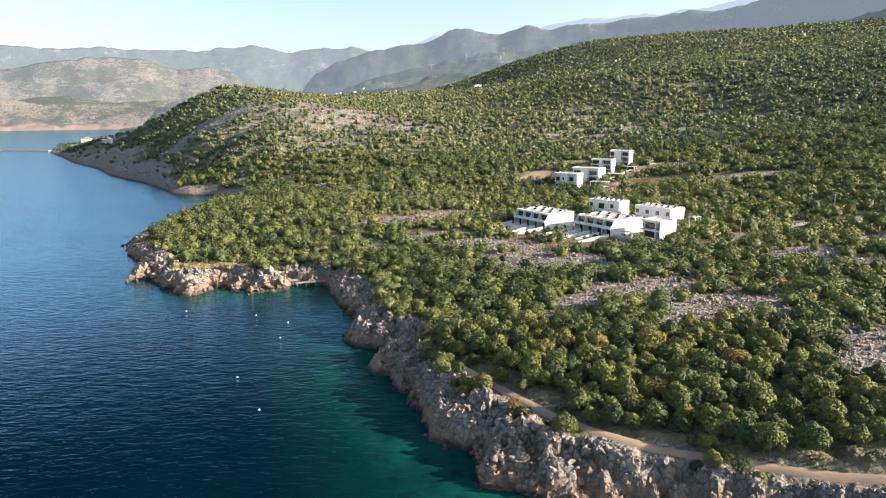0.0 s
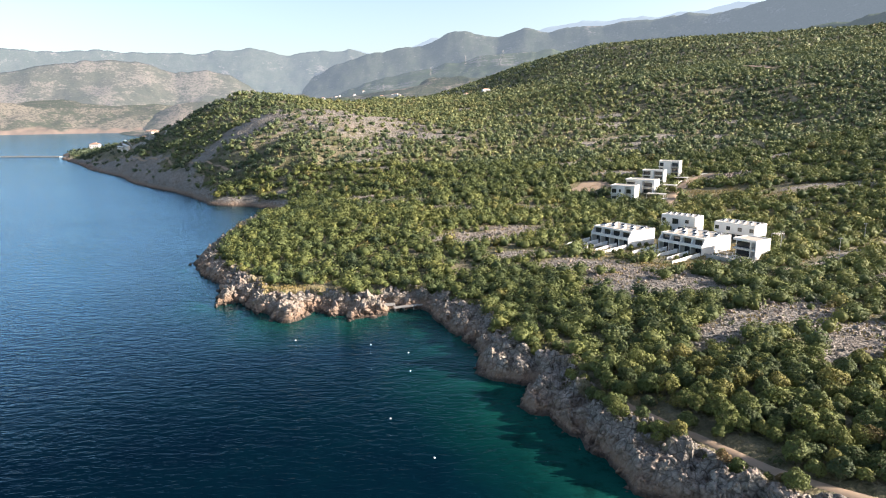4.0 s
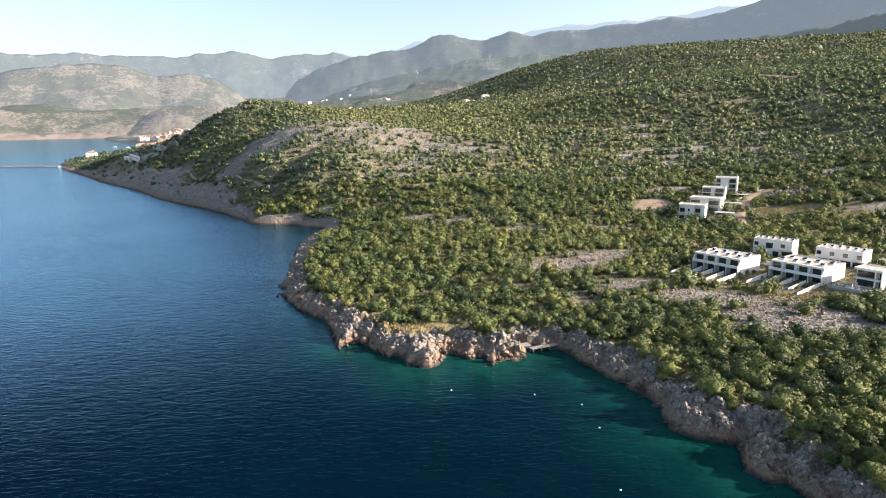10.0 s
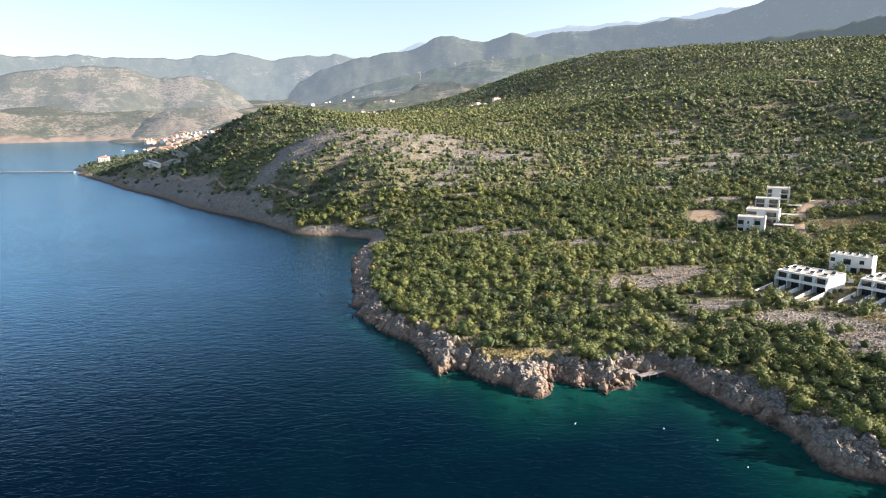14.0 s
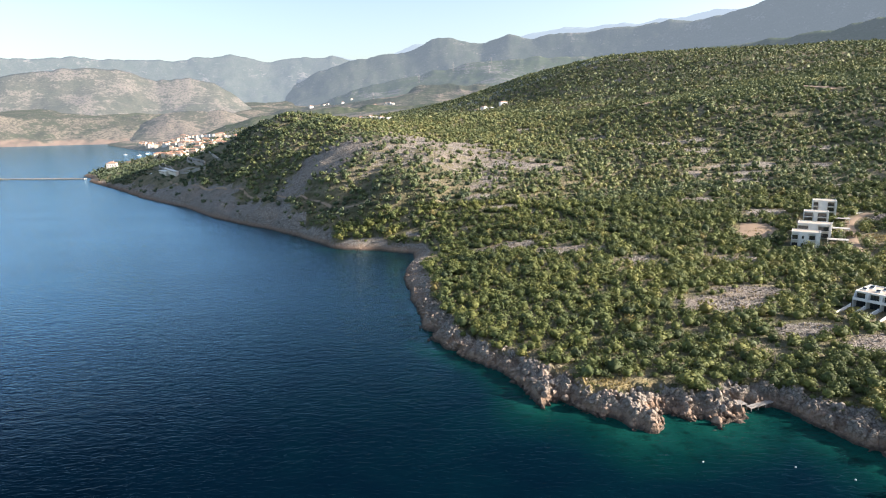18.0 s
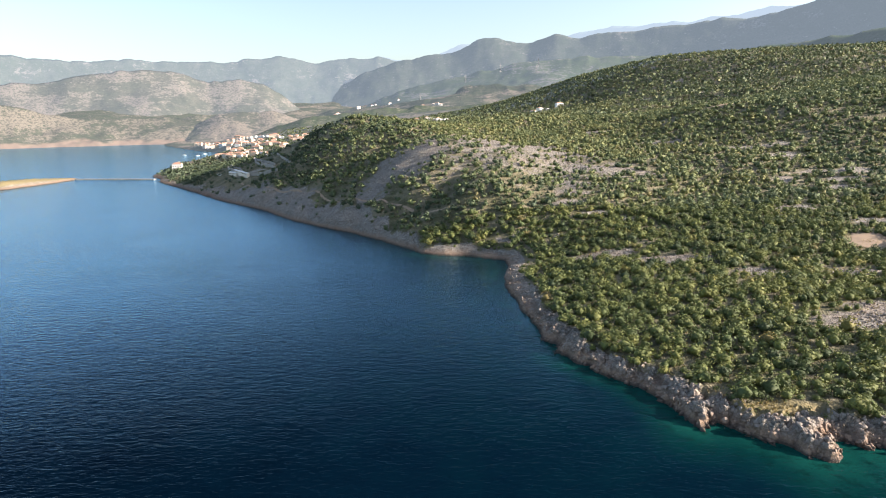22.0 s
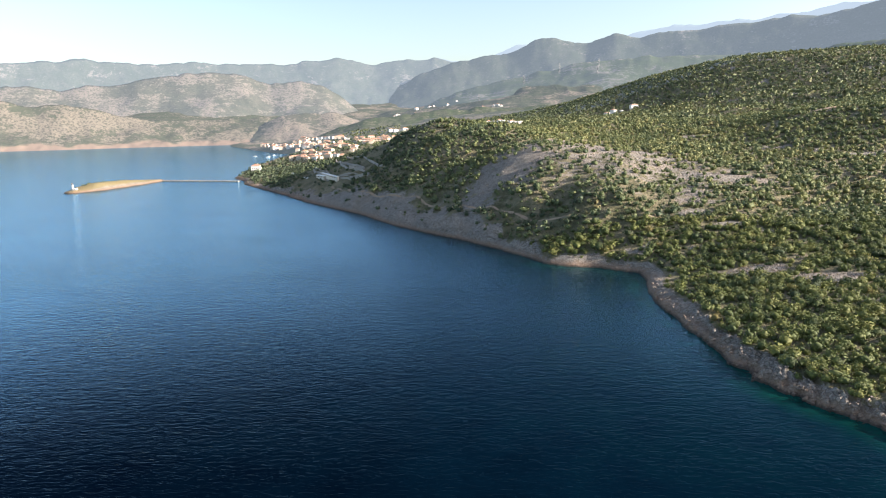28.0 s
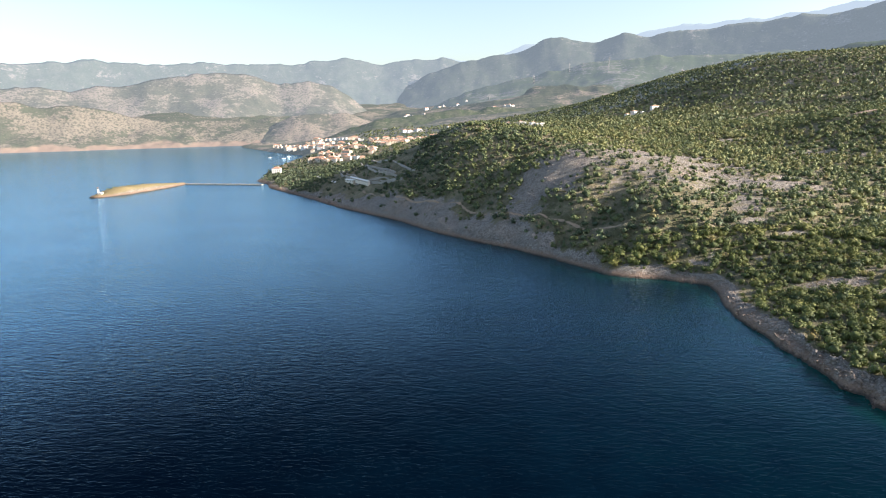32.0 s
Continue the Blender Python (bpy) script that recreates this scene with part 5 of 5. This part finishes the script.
def causeway():
    root = new("causeway")
    root.matrix_basis = pose(-735, 1021, 0, 0, 0, -7.5)
    n = 134
    rg = np.random.default_rng(8)
    bm = bmesh.new()
    for k in range(67):
        j = rg.uniform(-0.4, 0.4, 4)
        box(bm, k * 2.0, k * 2.0 + 1.96, -3.2 + j[0], 3.2 + j[1], -2, 1.3 + j[2] * 0.4)
    part("rubble_bank", bm, PAVING, root)
    block("walkway", PAVING, root, 0, n, -1.6, 1.6, 1.35, 1.6)
    return tagged(root, "narrow stone causeway joining the islet to the headland", "causeway")


causeway()


def lighthouse():
    root = new("lighthouse")
    root.matrix_basis = pose(-772, 862, 2.5)
    bm = bmesh.new()
    limb(bm, (0, 0, -1), (0, 0, 7.5), 1.3, 0.95, 16)
    part("tower", bm, WHITE, root)
    bm = bmesh.new()
    limb(bm, (0, 0, 7.5), (0, 0, 7.9), 1.5, 1.5, 16)
    part("gallery", bm, CONCRETE, root)
    bm = bmesh.new()
    limb(bm, (0, 0, 7.9), (0, 0, 9.3), 0.8, 0.8, 12)
    part("lantern", bm, GLASS, root)
    bm = bmesh.new()
    limb(bm, (0, 0, 9.3), (0, 0, 10.2), 1.0, 0.1, 12)
    part("cap", bm, TILES, root, "red lantern cap")
    block("keeper_hut", WHITE, root, 1.2, 5.5, -2.0, 2.0, -1.5, 3.0)
    return tagged(root, "small white lighthouse with keeper's hut on the islet", "lighthouse")


lighthouse()


def small_house(w, dep, h, body, label, flat=False, name="village_house"):
    """A village house: walls, windows, a hipped clay-tile roof with a chimney, or a flat roof."""
    root = new(name)
    block("wall", body, root, -w / 2, w / 2, -dep / 2, dep / 2, -3, h)
    for k in range(int(w / 3.2)):
        for s in range(int(h / 3)):
            x = -w / 2 + 1.4 + k * 3.2
            block("window", GLASS, root, x, x + 1.1, -dep / 2 - 0.03, -dep / 2 + 0.1, s * 3 + 0.8, s * 3 + 2.2)
    if flat:
        block("roof", CONCRETE, root, -w / 2 - 0.2, w / 2 + 0.2, -dep / 2 - 0.2, dep / 2 + 0.2, h + 0.003, h + 0.4, "flat pale roof slab")
    else:
        bm = bmesh.new()
        a, b, r = w / 2 + 0.5, dep / 2 + 0.5, dep * 0.24
        v = [bm.verts.new(p) for p in ((-a, -b, h), (a, -b, h), (a, b, h), (-a, b, h), (-a + b, 0, h + r), (a - b, 0, h + r))]
        for f in ((0, 1, 5, 4), (1, 2, 5), (2, 3, 4, 5), (3, 0, 4), (3, 2, 1, 0)):
            bm.faces.new([v[i] for i in f])
        roof = part("roof", bm, TILES, root, "hipped orange clay-tile roof")
        block("chimney", body, roof, w * 0.15, w * 0.15 + 0.7, 0.4, 1.1, h + r * 0.3, h + r + 0.9)
    return tagged(root, label, "house", "village houses")


def land_tree(ob):
    me = ob.data
    return BVHTree.FromPolygons([v.co[:] for v in me.vertices], [p.vertices[:] for p in me.polygons])


RELIEF = [land_tree(ob) for ob in bpy.data.objects if ob.name.startswith("backdrop")]


def stand(x, y):
    """The height of whatever land lies uppermost at x, y."""
    best = float(terrain(np.array([x]), np.array([y]))[0][0])
    for tree in RELIEF:
        place = tree.ray_cast(Vector((x, y, 2000.0)), Vector((0, 0, -1)))[0]
        if place is not None:
            best = max(best, place.z)
    return best


rng = np.random.default_rng(31)
kinds = [small_house(11, 9, 6, CREAM, "cream village house with an orange hipped roof"), small_house(13, 10, 8, WHITE, "white village house with an orange hipped roof"),
         small_house(20, 11, 9, CREAM, "large cream apartment house with a tiled roof"), small_house(12, 10, 7, WHITE, "white flat-roofed village house", True),
         small_house(24, 12, 11, WHITE, "long white seafront building with a tiled roof")]
used = [False] * len(kinds)


def settle(kind, x, y, turn, scale=1.0):
    m = pose(x, y, stand(x, y) - 0.2, 0, 0, turn)
    if not used[kind]:
        used[kind] = True
        kinds[kind].matrix_basis = m
        ob = kinds[kind]
    else:
        ob = copy_thing(kinds[kind], m)
    ob.scale = (scale, scale, scale)
    return ob


# Houses climb from the harbour in uneven rows: start, end, how many.
VILLAGE_ROWS = [((-1040, 2320), (-884, 2000), 9), ((-880, 1990), (-740, 1750), 11), ((-905, 2060), (-700, 1800), 13), ((-841, 2163), (-610, 1934), 16), ((-860, 2100), (-640, 1850), 16),
                ((-780, 1910), (-592, 1687), 16), ((-740, 1840), (-560, 1620), 14), ((-610, 1934), (-516, 1665), 14), ((-527, 1534), (-456, 1540), 8), ((-516, 1665), (-440, 1590), 9),
                ((-495, 1394), (-540, 1500), 6), ((-625, 1345), (-500, 1270), 12), ((-640, 1420), (-540, 1340), 9), ((-660, 1530), (-570, 1440), 8), ((-560, 1900), (-420, 1760), 12), ((-480, 1700), (-400, 1640), 7)]
for (x0, y0), (x1, y1), n in VILLAGE_ROWS:
    for k in range(n):
        t = (k + rng.uniform(-0.35, 0.35)) / max(1, n - 1)
        x, y = x0 + (x1 - x0) * t + rng.normal() * 6, y0 + (y1 - y0) * t + rng.normal() * 9
        if shore_distance(np.array([x]), np.array([y]))[0] < 14:
            continue
        settle(int(rng.choice([0, 0, 0, 1, 2, 3, 2], 1)[0]), x, y, float(rng.choice([-20, 0, 15, 70, 90]) + rng.normal() * 8), float(rng.uniform(0.75, 1.05)))
# hamlets further up
for cx, cy, n, spread in ((-226, 2850, 5, 18), (-523, 3450, 14, 45), (-640, 3100, 9, 45), (-590, 2800, 8, 40), (-500, 2100, 6, 40), (40, 1470, 5, 26)):
    for k in range(n):
        x, y = cx + rng.normal() * spread, cy + rng.normal() * spread * 0.4
        settle(int(rng.choice([1, 3, 4])), x, y, float(rng.uniform(-30, 60)), float(rng.uniform(0.5, 0.8)) * (1.25 if cy > 2400 else 1.0))
settle(1, -640, 1180, 10, 1.2)
# a row of white houses along the crest behind the hill
for k in range(9):
    settle(3 if k % 3 else 1, -228 + 7.5 * k, 1394 - 12.5 * k, float(20 + rng.normal() * 4), 0.72)


def greenhouse(x, y, turn, w, dep):
    root = new("long_shed")
    z = float(terrain(np.array([x]), np.array([y]))[0][0])
    root.matrix_basis = pose(x, y, z, 0, 0, turn)
    block("wall", CREAM, root, 0, w, 0, dep, -3, 2.6)
    bm = prism(bmesh.new(), [(-0.4, 2.61), (dep + 0.4, 2.61), (dep + 0.4, 2.8), (dep / 2, 3.6), (-0.4, 2.8)], -0.3, w + 0.3)
    part("roof", bm, WHITE, root, "white sheet roof")
    for k in range(int(w / 4)):
        block("window", GLASS, root, 1 + k * 4, 2.6 + k * 4, -0.04, 0.1, 0.9, 2.0)
    return tagged(root, "long low shed with a white roof on the terraces", "shed", "white-roofed sheds")


def between(x0, y0, x1, y1, dep):
    greenhouse(x0, y0, math.degrees(math.atan2(y1 - y0, x1 - x0)), math.hypot(x1 - x0, y1 - y0), dep)


between(-504, 952, -452, 856, 5)
between(-438, 843, -424, 828, 4)
between(-500, 985, -462, 895, 3.5)
between(-432, 846, -398, 786, 3)


def terrace_wall(x0, y0, x1, y1, h):
    """A dry-stone terrace wall following the slope."""
    p = np.linspace((x0, y0), (x1, y1), 9)
    p[:, 0] += np.sin(np.linspace(0, np.pi, 9)) * -10
    z = terrain(p[:, 0], p[:, 1])[0]
    root = new("terrace_wall")
    root.matrix_basis = pose(x0, y0, float(z[0]))
    for k in range(8):
        a, b = Vector((*p[k], z[k])) - Vector((x0, y0, z[0])), Vector((*p[k + 1], z[k + 1])) - Vector((x0, y0, z[0]))
        side = Vector((-(b - a).y, (b - a).x, 0)).normalized() * 0.6
        bm = bmesh.new()
        q = [bm.verts.new(v) for v in (a - side - Vector((0, 0, 2)), b - side - Vector((0, 0, 2)), b + side - Vector((0, 0, 2)), a + side - Vector((0, 0, 2)),
                                       a - side + Vector((0, 0, h)), b - side + Vector((0, 0, h)), b + side + Vector((0, 0, h)), a + side + Vector((0, 0, h)))]
        for f in ((3, 2, 1, 0), (4, 5, 6, 7), (0, 1, 5, 4), (1, 2, 6, 5), (2, 3, 7, 6), (3, 0, 4, 7)):
            bm.faces.new([q[i] for i in f])
        part("wall_length", bm, STONE_WALL, root)
    return tagged(root, "grey dry-stone terrace wall along the hillside", "wall", "terrace walls")


for x0, y0, x1, y1 in ((-468, 1120, -345, 776), (-424, 916, -362, 781), (-479, 966, -360, 752), (-434, 856, -352, 745), (-450, 1000, -367, 794), (-398, 849, -339, 756), (-455, 893, -372, 782)):
    terrace_wall(x0, y0, x1, y1, 2.3)


def pylon(x, y, h):
    root = new("power_pylon")
    root.matrix_basis = pose(x, y, stand(x, y) - 1, 0, 0, 35)
    for a in (-1, 1):
        for b in (-1, 1):
            bm = bmesh.new()
            limb(bm, (a * 4, b * 4, -1), (a * 0.8, b * 0.8, h * 0.7), 0.5, 0.35, 4)
            limb(bm, (a * 0.8, b * 0.8, h * 0.7), (0, 0, h), 0.35, 0.25, 4)
            part("leg", bm, STEEL, root)
    for z, w in ((0.68, 9), (0.8, 7.5), (0.92, 5)):
        block("cross_arm", STEEL, root, -w, w, -0.4, 0.4, h * z, h * z + 0.8)
    bm = bmesh.new()
    for k in range(5):
        z0, z1 = h * 0.7 * k / 5, h * 0.7 * (k + 1) / 5
        r0, r1 = 4 - 3.2 * k / 5, 4 - 3.2 * (k + 1) / 5
        for a in (-1, 1):
            limb(bm, (-r0, a * r0, z0), (r1, a * r1, z1), 0.22, 0.22, 4)
            limb(bm, (a * r0, -r0, z0), (a * r1, r1, z1), 0.22, 0.22, 4)
    part("bracing", bm, STEEL, root)
    return tagged(root, "grey lattice power pylon on the foothills", "pylon", "power pylons")


for x, y, h in ((130, 3640, 48), (-60, 3560, 46), (300, 3444, 46), (330, 3600, 44), (-290, 3300, 44), (620, 3300, 48), (1650, 3000, 50), (1950, 2900, 50)):
    pylon(x, y, h)


def sailboat(x, y, turn):
    root = new("sailboat")
    root.matrix_basis = pose(x, y, 0, 0, 0, turn)
    bm = bmesh.new()
    for s in range(7):
        t = s / 6
        w = 1.5 * math.sin(math.pi * min(0.97, 0.25 + t * 0.72)) + 0.05
        for a, b in ((-1, 1.0), (-0.7, -0.3), (0.7, -0.3), (1, 1.0)):
            bm.verts.new((-5 + 10 * t, a * w, b))
    bm.verts.ensure_lookup_table()
    for s in range(6):
        for k in range(3):
            i = s * 4 + k
            bm.faces.new((bm.verts[i], bm.verts[i + 1], bm.verts[i + 5], bm.verts[i + 4]))
        bm.faces.new((bm.verts[s * 4], bm.verts[s * 4 + 4], bm.verts[s * 4 + 7], bm.verts[s * 4 + 3]))
    part("hull", bm, WHITE, root)
    bm = bmesh.new()
    limb(bm, (0.5, 0, 0.9), (0.5, 0, 13), 0.12, 0.07, 6)
    part("mast", bm, STEEL, root)
    block("cabin", WHITE, root, -1.5, 1.8, -0.7, 0.7, 1.003, 1.6, "", 0.1)
    return tagged(root, "white sailing boat moored off the village", "boat", "moored boats")


for x, y, a in ((-800, 1700, 30), (-815, 1790, 70), (-850, 1740, 10)):
    sailboat(x, y, a)

# ---- rocks ----


def rock_shape(rng, level, planes=11):
    """A broken limestone block: a ball cut by planes. Vertices and triangles about 1 m across."""
    bm = bmesh.new()
    bmesh.ops.create_icosphere(bm, subdivisions=level, radius=0.62)
    v = np.array([p.co[:] for p in bm.verts])
    f = np.array([[q.index for q in t.verts] for t in bm.faces])
    bm.free()
    v += rng.normal(size=v.shape) * 0.03
    for _ in range(planes):
        n = rng.normal(size=3)
        n /= np.linalg.norm(n)
        over = np.maximum(v @ n - rng.uniform(0.15, 0.36), 0)
        v -= over[:, None] * n
    v *= rng.uniform(0.7, 1.3, 3) * np.array([1, 1, 0.85])
    return v, f


def rock_heap(name, rng, x, y, z, size, level, kinds, label, sink=0.25):
    shapes = [rock_shape(rng, level) for _ in range(kinds)]
    f0 = shapes[0][1]
    base = np.array([s[0] for s in shapes])[rng.integers(0, kinds, len(x))]
    turn = rng.uniform(0, 2 * np.pi, len(x))
    tilt = rng.normal(size=len(x)) * 0.35
    c, s = np.cos(turn)[:, None], np.sin(turn)[:, None]
    ct, st = np.cos(tilt)[:, None], np.sin(tilt)[:, None]
    a, b, h = base[..., 0], base[..., 1], base[..., 2]
    a, h = a * ct - h * st, a * st + h * ct
    v = np.stack([(a * c - b * s) * size[:, None] + x[:, None], (a * s + b * c) * size[:, None] + y[:, None], h * size[:, None] + z[:, None] + (size * (0.3 - sink))[:, None]], -1)
    nv = base.shape[1]
    faces = (f0[None] + (np.arange(len(x)) * nv)[:, None, None]).reshape(-1, 3)
    me = bpy.data.meshes.new(name)
    fill_mesh(me, v.reshape(-1, 3), faces)
    me.materials.append(ROCK)
    return tagged(new(name, me), label, "rocks", kind="stuff")


def shore_scatter(rng, n, x0, x1, y0, y1, d0, d1):
    x, y = rng.uniform(x0, x1, n), rng.uniform(y0, y1, n)
    z, d = terrain(x, y)
    ok = (d > d0) & (d < d1) & ~on_track(x, y)
    return x[ok], y[ok], np.maximum(z[ok], -0.4), d[ok]


rng = np.random.default_rng(77)
protos = []
for k in range(9):
    v, f = rock_shape(np.random.default_rng(300 + k), 3, 16)
    me = bpy.data.meshes.new("boulder")
    fill_mesh(me, v, f)
    me.materials.append(ROCK)
    protos.append(me)
x, y, z, d = shore_scatter(rng, 30000, -30, 70, 66, 140, -1.2, 10)
size = rng.uniform(0.8, 1.0, len(x)) * np.minimum(np.exp(rng.normal(size=len(x)) * 0.5) * 1.05, 2.5)
order = np.argsort(np.hypot(x - 10, y - 80) - size * 14)[:270]
for k, i in enumerate(order):
    ob = new("boulder", protos[k % 9])
    s = float(size[i])
    ob.matrix_basis = Matrix.Translation((x[i], y[i], z[i] - 0.05 * s)) @ Euler((float(rng.normal() * 0.4), float(rng.normal() * 0.4), float(rng.uniform(0, 6.28)))).to_matrix().to_4x4() @ Matrix.Diagonal((s, s, s, 1))
    tagged(ob, "broken grey-pink limestone boulder on the shore", "boulder", "boulders on the near shore")
rest = np.setdiff1d(np.arange(len(x)), order)[:9000]
rock_heap("shore_rocks", rng, x[rest], y[rest], z[rest], size[rest] * rng.uniform(0.3, 0.85, len(rest)), 1, 12, "tumbled limestone blocks along the near shore", 0.42)
x, y, z, d = shore_scatter(rng, 26000, -140, 0, 130, 300, -1.4, 8.5)
point = (x < -44) & (x > -110) & (y < 225)
size = np.minimum(np.exp(rng.normal(size=len(x)) * 0.55) * np.where(point, 1.45, 1.1), 3.0)
keep = rng.uniform(0, 1, len(x)) < np.where(point, 0.9, 0.75)
rock_heap("cove_rocks", rng, x[keep][:3600], y[keep][:3600], z[keep][:3600], size[keep][:3600], 2, 10, "craggy sunlit limestone blocks round the cove and point", 0.4)
x, y, z, d = shore_scatter(rng, 60000, -600, -120, 290, 980, -1.5, 7)
rock_heap("coast_rocks", rng, x[:2200], y[:2200], z[:2200], np.minimum(np.exp(rng.normal(size=len(x[:2200])) * 0.4), 1.8) * 1.1, 1, 8, "rocks at the foot of the steep hillside")
# rubble on the bare fields
x, y = rng.uniform(-150, 130, 60000), rng.uniform(95, 400, 60000)
z, d = terrain(x, y)
ok = (bareness(x, y, d) > 0.5) & (d > 9) & ~cleared(x, y)
rock_heap("field_stones", rng, x[ok][:9000], y[ok][:9000], z[ok][:9000], np.exp(rng.normal(size=ok.sum()) * 0.4)[:9000] * 0.62, 1, 8, "loose grey stones on the bare limestone fields", 0.1)
x, y = rng.uniform(-230, 90, 30000), rng.uniform(430, 800, 30000)
z, d = terrain(x, y)
ok = (bareness(x, y, d) > 0.45) & (d > 15)
rock_heap("hill_stones", rng, x[ok][:2200], y[ok][:2200], z[ok][:2200], np.minimum(np.exp(rng.normal(size=ok.sum()) * 0.5), 2.2)[:2200], 1, 8, "pale limestone outcrops on the hilltop", 0.2)
x, y = rng.uniform(122, 152, 900), rng.uniform(372, 388, 900)
z, d = terrain(x, y)
ok = np.hypot((x - 137) / 15, (y - 380) / 7) < 1
rock_heap("rubble_heap", rng, x[ok], y[ok], z[ok] + rng.uniform(0, 1.4, ok.sum()), rng.uniform(0.6, 1.8, ok.sum()), 1, 6, "heap of brown rubble beside the apartment blocks")


# ---- dry grass ----


def tufts(name, rng, x, y, z, size, label):
    """Bunches of dry grass: seven leaning blades each."""
    n, k = len(x), 7
    a = rng.uniform(0, 2 * np.pi, (n, k))
    lean = rng.uniform(0.15, 0.7, (n, k)) * size[:, None]
    h = rng.uniform(0.6, 1.1, (n, k)) * size[:, None]
    bx, by = x[:, None] + np.cos(a) * size[:, None] * 0.3, y[:, None] + np.sin(a) * size[:, None] * 0.3
    w = size[:, None] * 0.16
    zz = np.repeat(z[:, None], k, 1)
    p0 = np.stack([bx - np.sin(a) * w, by + np.cos(a) * w, zz - 0.05], -1)
    p1 = np.stack([bx + np.sin(a) * w, by - np.cos(a) * w, zz - 0.05], -1)
    p2 = np.stack([bx + np.cos(a) * lean, by + np.sin(a) * lean, zz + h], -1)
    me = bpy.data.meshes.new(name)
    fill_mesh(me, np.stack([p0, p1, p2], 2).reshape(-1, 3), np.arange(n * k * 3).reshape(-1, 3))
    me.materials.append(GRASS_DRY)
    return tagged(new(name, me), label, "grass", kind="stuff")


x, y = rng.uniform(-120, 170, 90000), rng.uniform(80, 420, 90000)
z, d = terrain(x, y)
ok = (d > 7) & (fbm(x, y, 17, 3, 71) < 0.05) & (rng.uniform(0, 1, len(x)) < np.where(dryness(x, y, d) > 0.25, 1.0, 0.22)) & ~on_track(x, y)
tufts("dry_grass", rng, x[ok][:14000], y[ok][:14000], z[ok][:14000], rng.uniform(0.35, 0.8, ok.sum())[:14000], "tufts of dry yellow grass between the trees")
